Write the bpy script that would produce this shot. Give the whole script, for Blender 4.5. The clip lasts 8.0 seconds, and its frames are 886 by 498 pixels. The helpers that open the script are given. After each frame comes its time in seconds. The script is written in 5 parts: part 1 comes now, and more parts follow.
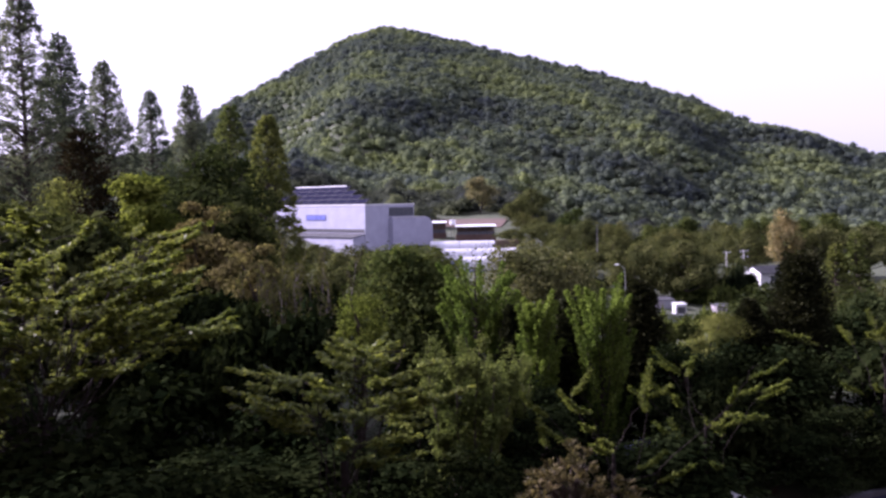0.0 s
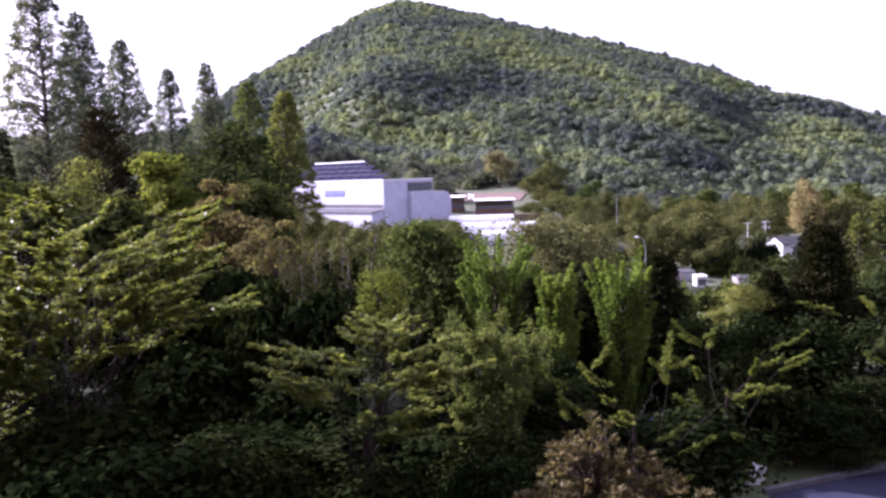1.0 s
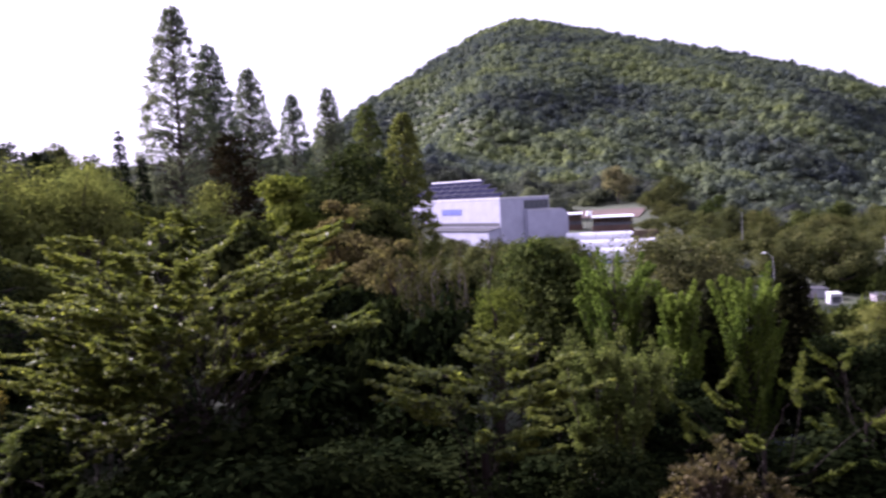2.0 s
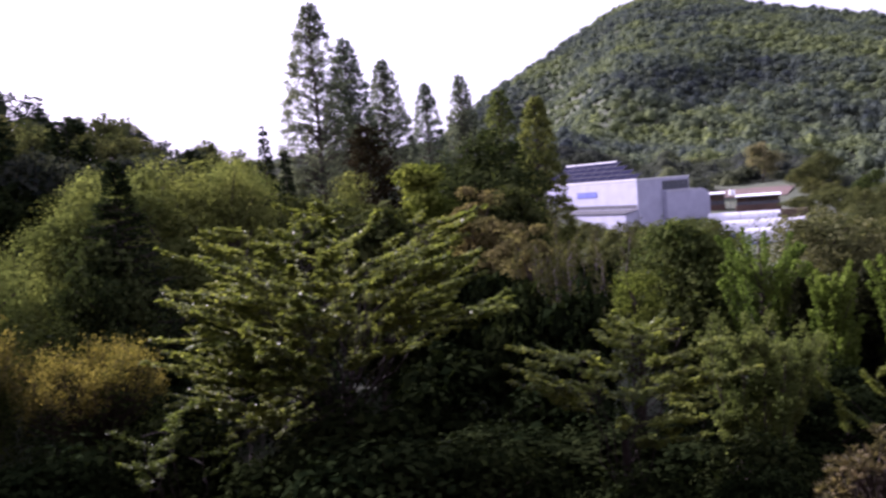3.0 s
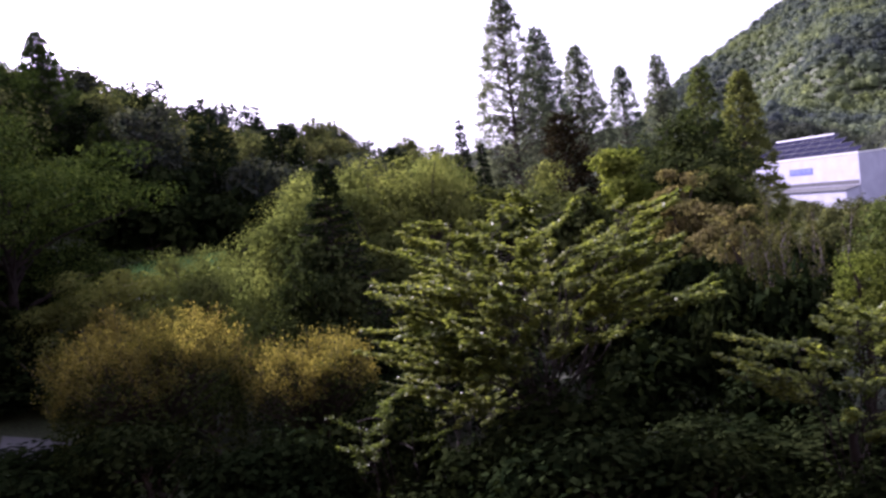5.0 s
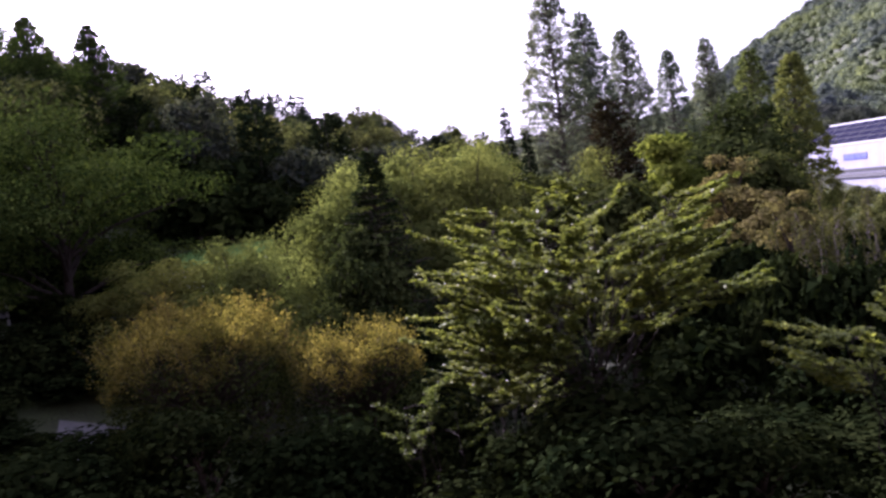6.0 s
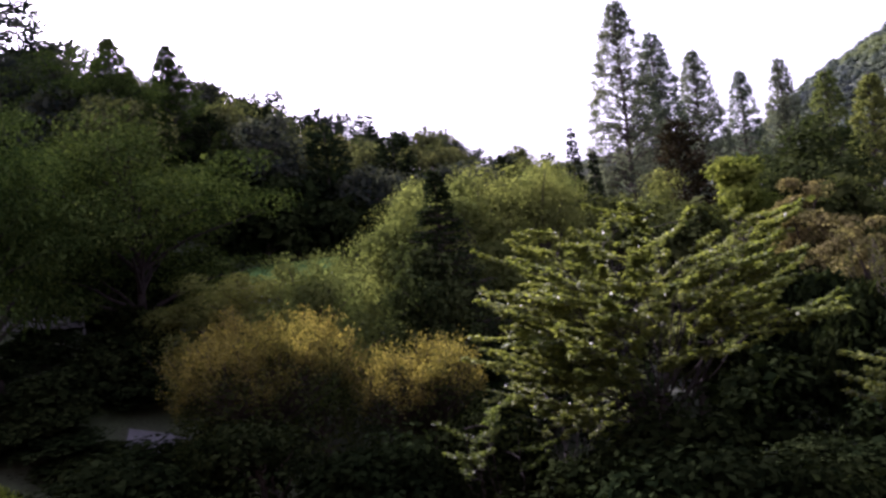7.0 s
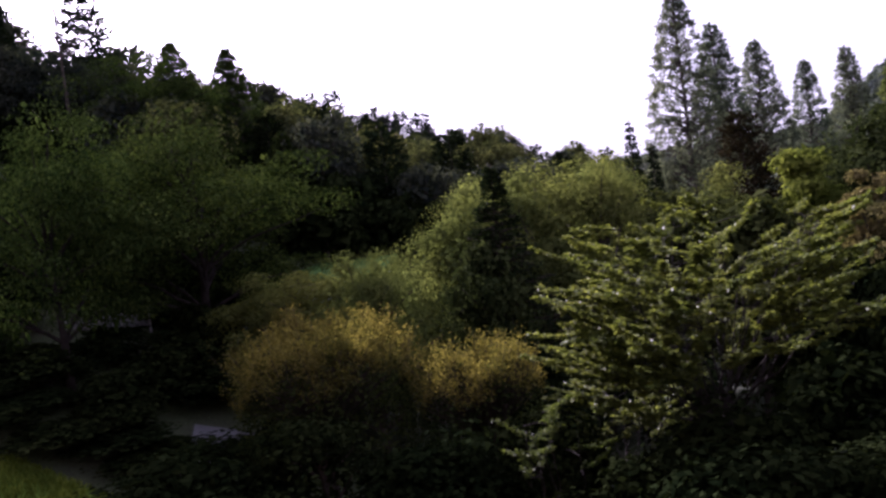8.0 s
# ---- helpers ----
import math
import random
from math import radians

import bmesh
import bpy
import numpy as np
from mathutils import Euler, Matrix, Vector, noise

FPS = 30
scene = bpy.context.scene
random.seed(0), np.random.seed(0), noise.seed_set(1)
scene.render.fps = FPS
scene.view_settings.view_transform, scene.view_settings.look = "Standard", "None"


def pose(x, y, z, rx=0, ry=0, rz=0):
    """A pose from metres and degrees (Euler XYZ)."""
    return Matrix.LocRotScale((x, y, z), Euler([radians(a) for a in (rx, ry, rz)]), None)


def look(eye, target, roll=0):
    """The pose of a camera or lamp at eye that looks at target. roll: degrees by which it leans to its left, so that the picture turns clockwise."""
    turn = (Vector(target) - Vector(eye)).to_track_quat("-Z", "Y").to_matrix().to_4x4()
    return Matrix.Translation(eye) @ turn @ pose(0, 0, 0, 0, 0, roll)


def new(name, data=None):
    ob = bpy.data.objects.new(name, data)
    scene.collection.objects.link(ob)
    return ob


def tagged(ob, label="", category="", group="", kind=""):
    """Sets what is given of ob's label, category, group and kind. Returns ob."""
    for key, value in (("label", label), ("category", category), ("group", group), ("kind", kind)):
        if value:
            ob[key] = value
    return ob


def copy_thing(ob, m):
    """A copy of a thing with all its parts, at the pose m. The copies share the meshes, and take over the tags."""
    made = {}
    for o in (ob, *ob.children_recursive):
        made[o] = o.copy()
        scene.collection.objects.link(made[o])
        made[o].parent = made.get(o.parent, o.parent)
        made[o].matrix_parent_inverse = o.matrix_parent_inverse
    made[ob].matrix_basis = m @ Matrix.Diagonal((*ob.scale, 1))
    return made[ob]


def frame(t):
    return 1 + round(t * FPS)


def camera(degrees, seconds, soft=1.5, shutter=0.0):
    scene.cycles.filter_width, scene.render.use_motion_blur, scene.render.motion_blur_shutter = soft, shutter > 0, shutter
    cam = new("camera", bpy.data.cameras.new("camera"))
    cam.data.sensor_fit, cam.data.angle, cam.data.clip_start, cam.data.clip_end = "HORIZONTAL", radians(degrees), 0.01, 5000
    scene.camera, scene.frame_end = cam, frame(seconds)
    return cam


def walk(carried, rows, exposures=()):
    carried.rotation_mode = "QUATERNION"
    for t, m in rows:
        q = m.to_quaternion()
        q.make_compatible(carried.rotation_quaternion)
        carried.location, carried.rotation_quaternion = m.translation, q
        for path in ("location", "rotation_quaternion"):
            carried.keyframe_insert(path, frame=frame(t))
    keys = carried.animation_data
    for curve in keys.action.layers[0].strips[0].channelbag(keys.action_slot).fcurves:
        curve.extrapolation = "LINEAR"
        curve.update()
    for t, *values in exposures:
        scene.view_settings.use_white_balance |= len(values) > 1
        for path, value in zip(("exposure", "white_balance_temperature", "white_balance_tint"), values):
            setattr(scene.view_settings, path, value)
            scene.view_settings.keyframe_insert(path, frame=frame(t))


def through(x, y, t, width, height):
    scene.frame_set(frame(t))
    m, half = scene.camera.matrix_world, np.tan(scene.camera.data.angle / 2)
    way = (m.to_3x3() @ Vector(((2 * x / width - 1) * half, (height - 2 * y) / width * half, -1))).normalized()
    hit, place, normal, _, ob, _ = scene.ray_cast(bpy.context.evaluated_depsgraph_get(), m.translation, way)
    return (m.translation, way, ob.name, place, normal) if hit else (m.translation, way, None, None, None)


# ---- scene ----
cam = camera(54.9, 8.0, soft=2.7, shutter=0.4)
EYE = 9.0
# seconds, then the turn of the handheld camera at the window, in degrees
ROWS = [
    (0.0, 86.80, 1.00, -0.06),
    (0.5, 86.59, 1.13, 0.65),
    (1.0, 85.11, 1.73, 1.17),
    (1.2, 86.28, 1.57, 1.92),
    (2.3, 86.68, 3.22, 12.13),
    (2.5, 86.66, 3.32, 14.08),
    (3.0, 86.19, 4.37, 17.94),
    (3.5, 85.61, 5.16, 22.94),
    (4.0, 85.33, 5.87, 25.81),
    (4.5, 86.59, 6.22, 28.29),
    (4.7, 86.81, 6.56, 29.65),
    (6.0, 86.34, 7.43, 34.18),
    (6.5, 86.88, 7.00, 36.73),
    (7.0, 88.18, 6.56, 38.56),
    (7.5, 88.71, 6.63, 41.01),
    (8.0, 88.45, 7.19, 42.43),
]
KELVIN, TINT = 5600, 46
STOPS = [(0.0, 1.5), (0.5, 1.6), (1.0, 2.18), (1.2, 2.05), (2.3, 1.65), (2.5, 1.6), (3.0, 1.66), (3.5, 1.42), (4.0, 1.62), (4.5, 1.83), (6.0, 2.0), (6.5, 2.05), (7.0, 1.88), (7.5, 1.75), (8.0, 1.42)]
walk(cam, [(t, pose(0, 0, EYE, rx, ry, rz)) for t, rx, ry, rz in ROWS], [(t, e, KELVIN, TINT) for t, e in STOPS])

# ---- daylight ----
SUN_LEFT, SUN_UP = 66.0, 28.0  # degrees to the left of the first view, and above the horizon
world = bpy.data.worlds.new("sky")
scene.world = world
world.use_nodes = True
wn, wl = world.node_tree.nodes, world.node_tree.links
sky = wn.new("ShaderNodeTexSky")
sky.sky_type = "NISHITA"
sky.sun_disc = False
sky.sun_elevation = radians(SUN_UP)
sky.sun_rotation = radians(-SUN_LEFT)
sky.dust_density = 6.0
sky.ozone_density = 2.0
wn["Background"].inputs["Strength"].default_value = 0.088
veil = wn.new("ShaderNodeHueSaturation")  # a hazy, whitish sky
veil.inputs["Saturation"].default_value = 0.35
wl.new(sky.outputs["Color"], veil.inputs["Color"])
haze = wn.new("ShaderNodeMix")
haze.data_type = "RGBA"
haze.inputs["Factor"].default_value = 0.55
haze.inputs["B"].default_value = (6.0, 6.05, 6.2, 1)
wl.new(veil.outputs["Color"], haze.inputs["A"])
wl.new(haze.outputs["Result"], wn["Background"].inputs["Color"])
sun_data = bpy.data.lights.new("sun", "SUN")
sun_data.energy, sun_data.angle, sun_data.color = 5.0, radians(0.53), (1.0, 0.95, 0.86)
sun = new("sun", sun_data)
sx, sy, sz = -math.sin(radians(SUN_LEFT)), math.cos(radians(SUN_LEFT)), math.tan(radians(SUN_UP))
sun.matrix_world = look((sx * 50, sy * 50, sz * 50), (0, 0, 0))


# ---- materials ----
def base_material(name):
    m = bpy.data.materials.new(name)
    m.use_nodes = True
    n, l = m.node_tree.nodes, m.node_tree.links
    return m, n, l, n["Principled BSDF"]


def ramp(n, l, source, stops):
    r = n.new("ShaderNodeValToRGB")
    while len(r.color_ramp.elements) < len(stops):
        r.color_ramp.elements.new(0.5)
    for e, (p, c) in zip(r.color_ramp.elements, stops):
        e.position, e.color = p, (*c, 1)
    l.new(source, r.inputs["Fac"])
    return r.outputs["Color"]


def noise_node(n, l, scale, detail=4.0, coords="Object"):
    c = n.new("ShaderNodeTexCoord")
    t = n.new("ShaderNodeTexNoise")
    t.inputs["Scale"].default_value, t.inputs["Detail"].default_value = scale, detail
    l.new(c.outputs[coords], t.inputs["Vector"])
    return t.outputs["Fac"]


def leaf_material(name, dark, light, through=0.35, gloss=0.6, patch=0.5, glow=(1.15, 1.2, 0.75), shine=0.0, vary=1.0):
    """Leaves: colour varies leaf by leaf and in patches, and light comes through the blade."""
    m, n, l, p = base_material(name)
    dark, light = (0.81 * dark[0], 0.74 * dark[1], 1.05 * dark[2]), (0.81 * light[0], 0.74 * light[1], 1.05 * light[2])
    g = n.new("ShaderNodeNewGeometry")
    tone = n.new("ShaderNodeMath")
    tone.operation = "MULTIPLY_ADD"
    tone.inputs[1].default_value, tone.inputs[2].default_value = vary, 0.5 * (1 - vary)
    l.new(g.outputs["Random Per Island"], tone.inputs[0])
    own = ramp(n, l, tone.outputs[0], [(0.0, dark), (0.75, light), (1.0, tuple(min(1, c * 1.25) for c in light))])
    spots = ramp(n, l, noise_node(n, l, patch, 3.0), [(0.35, (0.55, 0.6, 0.55)), (0.65, (1.15, 1.1, 1.0))])
    o = n.new("ShaderNodeObjectInfo")
    each = ramp(n, l, o.outputs["Random"], [(0.0, (0.85, 0.9, 0.9)), (1.0, (1.12, 1.05, 0.95))])
    a = n.new("ShaderNodeMix")
    a.data_type, a.blend_type = "RGBA", "MULTIPLY"
    a.inputs["Factor"].default_value = 1
    l.new(own, a.inputs["A"]), l.new(spots, a.inputs["B"])
    b = n.new("ShaderNodeMix")
    b.data_type, b.blend_type = "RGBA", "MULTIPLY"
    b.inputs["Factor"].default_value = 1
    l.new(a.outputs["Result"], b.inputs["A"]), l.new(each, b.inputs["B"])
    l.new(b.outputs["Result"], p.inputs["Base Color"])
    p.inputs["Roughness"].default_value = gloss
    p.inputs["Specular IOR Level"].default_value = shine
    t = n.new("ShaderNodeBsdfTranslucent")
    tint = n.new("ShaderNodeMix")
    tint.data_type, tint.blend_type = "RGBA", "MULTIPLY"
    tint.inputs["Factor"].default_value = 1
    tint.inputs["B"].default_value = (*glow, 1)
    l.new(b.outputs["Result"], tint.inputs["A"])
    l.new(tint.outputs["Result"], t.inputs["Color"])
    mix = n.new("ShaderNodeMixShader")
    mix.inputs["Fac"].default_value = through
    l.new(p.outputs["BSDF"], mix.inputs[1]), l.new(t.outputs["BSDF"], mix.inputs[2])
    l.new(mix.outputs["Shader"], n["Material Output"].inputs["Surface"])
    return m


def plain_material(name, low, high, scale=3.0, rough=0.8, metal=0.0, bump=0.2, fine=30.0, shine=0.4):
    """A surface whose colour wanders between two tones, with fine grain and relief."""
    m, n, l, p = base_material(name)
    coarse = ramp(n, l, noise_node(n, l, scale, 6.0), [(0.3, low), (0.7, high)])
    grain_fac = noise_node(n, l, fine, 4.0)
    grain = ramp(n, l, grain_fac, [(0.2, (0.82, 0.82, 0.82)), (0.8, (1.1, 1.1, 1.1))])
    a = n.new("ShaderNodeMix")
    a.data_type, a.blend_type = "RGBA", "MULTIPLY"
    a.inputs["Factor"].default_value = 1
    l.new(coarse, a.inputs["A"]), l.new(grain, a.inputs["B"])
    l.new(a.outputs["Result"], p.inputs["Base Color"])
    p.inputs["Roughness"].default_value, p.inputs["Metallic"].default_value = rough, metal
    p.inputs["Specular IOR Level"].default_value = shine
    bp = n.new("ShaderNodeBump")
    bp.inputs["Strength"].default_value, bp.inputs["Distance"].default_value = bump, 0.02
    l.new(grain_fac, bp.inputs["Height"]), l.new(bp.outputs["Normal"], p.inputs["Normal"])
    return m


BARK = plain_material("bark", (0.028, 0.022, 0.018), (0.065, 0.052, 0.042), 4, 0.95, 0, 0.6, 25, shine=0.1)
PALE_BARK = plain_material("pale_bark", (0.070, 0.058, 0.056), (0.12, 0.102, 0.098), 4, 0.9, 0, 0.5, 25, shine=0.1)
CHERRY_BARK = plain_material("cherry_bark", (0.014, 0.011, 0.010), (0.032, 0.026, 0.023), 4, 0.95, 0, 0.6, 25, shine=0.05)
CHERRY_LEAF = leaf_material("cherry_leaf", (0.062, 0.096, 0.019), (0.194, 0.264, 0.050), 0.47, 0.42, 0.5, (1.22, 1.2, 0.62), shine=0.05)
# Darker copy of the cherry leaf for small trees that stand in shade.
SHADED_CHERRY_LEAF = leaf_material("shaded_cherry_leaf", (0.045, 0.072, 0.012), (0.128, 0.172, 0.026), 0.46, 0.45, 0.5, shine=0.02)
LIGHT_LEAF = leaf_material("light_leaf", (0.070, 0.100, 0.023), (0.176, 0.216, 0.050), 0.48, 0.55, 0.35, vary=0.5)
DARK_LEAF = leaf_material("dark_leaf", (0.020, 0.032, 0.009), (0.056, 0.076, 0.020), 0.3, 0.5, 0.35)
YELLOW_LEAF = leaf_material("yellow_green_leaf", (0.082, 0.116, 0.016), (0.180, 0.222, 0.034), 0.45, 0.5, 0.5)
GINKGO_LEAF = leaf_material("ginkgo_leaf", (0.070, 0.118, 0.017), (0.158, 0.238, 0.038), 0.45, 0.5, 0.6)
OLIVE_LEAF = leaf_material("olive_leaf", (0.076, 0.088, 0.028), (0.176, 0.186, 0.060), 0.36, 0.5, 0.4)
BROWN_LEAF = leaf_material("brown_leaf", (0.100, 0.098, 0.032), (0.210, 0.196, 0.066), 0.42, 0.5, 0.5)
BUD_LEAF = leaf_material("bud_leaf", (0.036, 0.046, 0.014), (0.088, 0.100, 0.030), 0.3, 0.5, 0.5)
END_META_LEAF = leaf_material("yellow_green_needles", (0.060, 0.086, 0.022), (0.140, 0.176, 0.046), 0.45, 0.6, 0.3)
RUST_LEAF = leaf_material("rust_leaf", (0.044, 0.045, 0.017), (0.136, 0.126, 0.048), 0.35, 0.45, 1.6, shine=0.03)
GOLD_LEAF = leaf_material("gold_leaf", (0.100, 0.105, 0.025), (0.224, 0.214, 0.056), 0.5, 0.5, 0.7, (1.3, 1.2, 0.5))
META_LEAF = leaf_material("metasequoia_needles", (0.066, 0.090, 0.056), (0.140, 0.178, 0.104), 0.46, 0.6, 0.3)
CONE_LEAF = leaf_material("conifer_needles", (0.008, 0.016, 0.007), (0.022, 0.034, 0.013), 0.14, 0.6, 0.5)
BROWN_CONE_LEAF = leaf_material("brown_conifer_needles", (0.020, 0.017, 0.010), (0.040, 0.036, 0.016), 0.14, 0.6, 0.5)
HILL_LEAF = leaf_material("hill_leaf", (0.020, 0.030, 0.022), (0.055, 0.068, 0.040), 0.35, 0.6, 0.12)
MID_LEAF = leaf_material("mid_green_leaf", (0.030, 0.050, 0.012), (0.088, 0.118, 0.028), 0.42, 0.6, 0.4)
VALLEY_LEAF = leaf_material("valley_leaf", (0.042, 0.058, 0.019), (0.118, 0.138, 0.040), 0.34, 0.6, 0.3)
BROWNISH_NEEDLES = leaf_material("brownish_green_needles", (0.013, 0.018, 0.008), (0.034, 0.042, 0.016), 0.2, 0.6, 0.5)
DARK_NEEDLES = leaf_material("dark_conifer_needles", (0.010, 0.019, 0.007), (0.030, 0.046, 0.014), 0.2, 0.6, 0.5)
TAN_LEAF = leaf_material("tan_leaf", (0.150, 0.145, 0.055), (0.285, 0.270, 0.105), 0.35, 0.6, 0.4)
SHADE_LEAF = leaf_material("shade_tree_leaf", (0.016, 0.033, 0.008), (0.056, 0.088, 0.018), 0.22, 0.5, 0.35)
# Leaf colour far darker than real leaves, to stand in for shade.
SHADED_UNDER_LEAF = leaf_material("shaded_undergrowth_leaf", (0.007, 0.013, 0.004), (0.021, 0.032, 0.009), 0.2, 0.5, 0.5)


# ---- building helpers ----
def part(name, mesh, material, parent, label="", place=None):
    """Links a mesh, or a bmesh, as one object under a thing or a part."""
    if isinstance(mesh, bmesh.types.BMesh):
        bm, mesh = mesh, bpy.data.meshes.new(name)
        bm.to_mesh(mesh)
        bm.free()
    if material is not None and not mesh.materials:
        mesh.materials.append(material)
    ob = new(name, mesh)
    ob.parent = parent
    if place is not None:
        ob.matrix_basis = place
    if label:
        ob["label"] = label
    return ob


def quads_mesh(name, verts, faces):
    """A mesh from an array of corners (n, 3) and one of four-sided faces (m, 4)."""
    me = bpy.data.meshes.new(name)
    verts, faces = np.ascontiguousarray(verts, dtype=np.float32), np.ascontiguousarray(faces, dtype=np.int32)
    me.vertices.add(len(verts))
    me.vertices.foreach_set("co", verts.ravel())
    me.loops.add(faces.size)
    me.loops.foreach_set("vertex_index", faces.ravel())
    me.polygons.add(len(faces))
    me.polygons.foreach_set("loop_start", np.arange(0, faces.size, 4, dtype=np.int32))
    me.update(calc_edges=True)
    return me


def unit(a):
    return a / np.maximum(np.linalg.norm(a, axis=1, keepdims=True), 1e-9)


def leaf_blades(rng, centre, along, face, length, width):
    """Folded leaf blades: base, two sides and tip each. Returns corners and faces."""
    n = len(centre)
    along = unit(along)
    side = unit(np.cross(along, face))
    up = np.cross(side, along)
    length = length * rng.uniform(0.7, 1.3, (n, 1))
    width = width * rng.uniform(0.75, 1.25, (n, 1))
    v = np.stack([centre, centre + along * length * 0.5 + side * width * 0.5 + up * width * 0.12,
                  centre + along * length - up * length * 0.1, centre + along * length * 0.5 - side * width * 0.5 + up * width * 0.12], 1)
    return v.reshape(-1, 3), np.arange(4 * n).reshape(n, 4)


def tubes(lines, sides=6):
    """Tapered round limbs, each from points and radii. Returns corners and faces."""
    vs, fs, count = [], [], 0
    ring = np.linspace(0, 2 * np.pi, sides, endpoint=False)
    for pts, radii in lines:
        pts = np.asarray(pts, float)
        d = unit(np.gradient(pts, axis=0))
        ref = np.array([1.0, 0, 0]) if abs(d[0][2]) > 0.8 else np.array([0, 0, 1.0])
        a = unit(np.cross(d, ref))
        b = np.cross(d, a)
        v = pts[:, None] + (a[:, None] * np.cos(ring)[None, :, None] + b[:, None] * np.sin(ring)[None, :, None]) * np.asarray(radii)[:, None, None]
        vs.append(v.reshape(-1, 3))
        for i in range(len(pts) - 1):
            for k in range(sides):
                j = (k + 1) % sides
                fs.append((count + i * sides + k, count + i * sides + j, count + (i + 1) * sides + j, count + (i + 1) * sides + k))
        count += len(pts) * sides
    return np.concatenate(vs), np.array(fs)


def bent(rng, start, end, n=6, wobble=0.06, sag=0.0):
    """A crooked line of n points from start to end."""
    s, e = np.asarray(start, float), np.asarray(end, float)
    u = np.linspace(0, 1, n)[:, None]
    reach = np.linalg.norm(e - s)
    p = s + (e - s) * u + np.cumsum(rng.normal(0, wobble * reach / n, (n, 3)), 0) * np.minimum(1, 3 * u)
    p[:, 2] += sag * reach * 4 * (u * (1 - u))[:, 0]
    return p


def tree_thing(name, label, category, group, trunk, crown, bark, leaf, place):
    """An Empty at the foot with the trunk and the crown under it."""
    root = tagged(new(name), label, category, group)
    root.matrix_basis = place
    part("trunk", quads_mesh("trunk", *trunk), bark, root)
    part("crown", quads_mesh("crown", *crown), leaf, root)
    return root


def broadleaf(seed, height, width, leaves, leaf_size, clumps=60, low=0.1, flat=0.65, ragged=0.22, fill=0.16):
    """A round-headed tree: limbs that end in clumps of leaves, crown uneven. Returns trunk and crown."""
    rng = np.random.default_rng(seed)
    base = low * height
    rz, rxy = (height - base) / 2, width / 2
    mid = base + rz
    d = unit(rng.normal(size=(clumps, 3)))
    d[:, 2] = np.where(d[:, 2] < -0.8, -d[:, 2], d[:, 2])
    r = rng.uniform(0.25, 1.0, clumps) ** 0.45 * (1 + rng.normal(0, ragged, clumps) * 0.5)
    cs = 0.19 * min(width, 2 * rz) * rng.uniform(0.75, 1.35, clumps)
    squeeze = np.clip(r, 0, 1.15)[:, None]
    centre = d * squeeze * np.array([rxy, rxy, rz]) * 0.84 + np.array([0, 0, mid])
    lines = [(bent(rng, (0, 0, 0), (rng.normal(0, 0.03) * height, rng.normal(0, 0.03) * height, mid + 0.2 * rz), 8, 0.05),
              np.linspace(0.028 * height, 0.008 * height, 8))]
    stem = lines[0][0]
    for i in range(0, clumps, 2):
        k = int(np.clip(np.interp(centre[i][2] - 0.35 * rz, stem[:, 2], np.arange(8)), 2, 7))
        lines.append((bent(rng, stem[k], centre[i], 6, 0.10, 0.05), np.linspace(0.010 * height, 0.002 * height, 6)))
    which = rng.integers(0, clumps, leaves)
    out = unit(rng.normal(size=(leaves, 3)) + np.array([0, 0, 0.35]))
    rad = cs[which][:, None] * rng.uniform(0.35, 1.0, (leaves, 1)) ** 0.6
    pos = centre[which] + out * rad * np.array([1.15, 1.15, flat])
    face = unit(out + np.array([0, 0, 0.6]) + rng.normal(0, 0.45, (leaves, 3)))
    along = np.cross(face, rng.normal(size=(leaves, 3)))
    size = np.full((leaves, 1), leaf_size)
    inner = rng.random(leaves) < fill
    pos[inner] = centre[which[inner]] * np.array([0.8, 0.8, 1.0]) + out[inner] * rad[inner] * 0.55
    size[inner] *= 2.4
    v, f = leaf_blades(rng, pos, along, face, size, size * 0.62)
    return tubes(lines), (v, f)


def plume(rng, lines, leaves, start, turn, length, rise, twigs, per, slender, thick, sag):
    """One flat feathery spray from start: a shoot with twigs on both sides and leaves along them."""
    end = start + np.array([math.cos(turn) * length, math.sin(turn) * length, rise * length])
    shoot = bent(rng, start, end, 6, 0.06, sag)
    lines.append((shoot, np.linspace(2.2 * thick, 0.9 * thick, 6)))
    dirn = unit((end - start)[None])[0]
    flat_side = unit(np.cross(dirn, (0, 0, 1))[None])[0]
    for k in range(twigs):
        w = (k + rng.uniform(0.2, 1.0)) / twigs
        q = np.array([np.interp(w * 5, np.arange(6), shoot[:, j]) for j in range(3)])
        tip = dirn * rng.uniform(0.5, 1.0) + flat_side * (1 if k % 2 else -1) * rng.uniform(0.25, 0.7) * slender
        tip[2] += rng.normal(0.06, 0.08)
        reach = length * rng.uniform(0.16, 0.28) * (1.3 - 0.75 * w)
        leaves[0].append(q + tip * reach * rng.uniform(0.0, 1.0, (per, 1)) + rng.normal(0, 0.02, (per, 3)))
        leaves[1].append(tip + flat_side * rng.normal(0, 0.7, (per, 1)) + rng.normal(0, 0.2, (per, 3)) + np.array([0, 0, -0.15]))
        leaves[2].append(np.array([0, 0, 1.0]) + rng.normal(0, 0.30, (per, 3)))


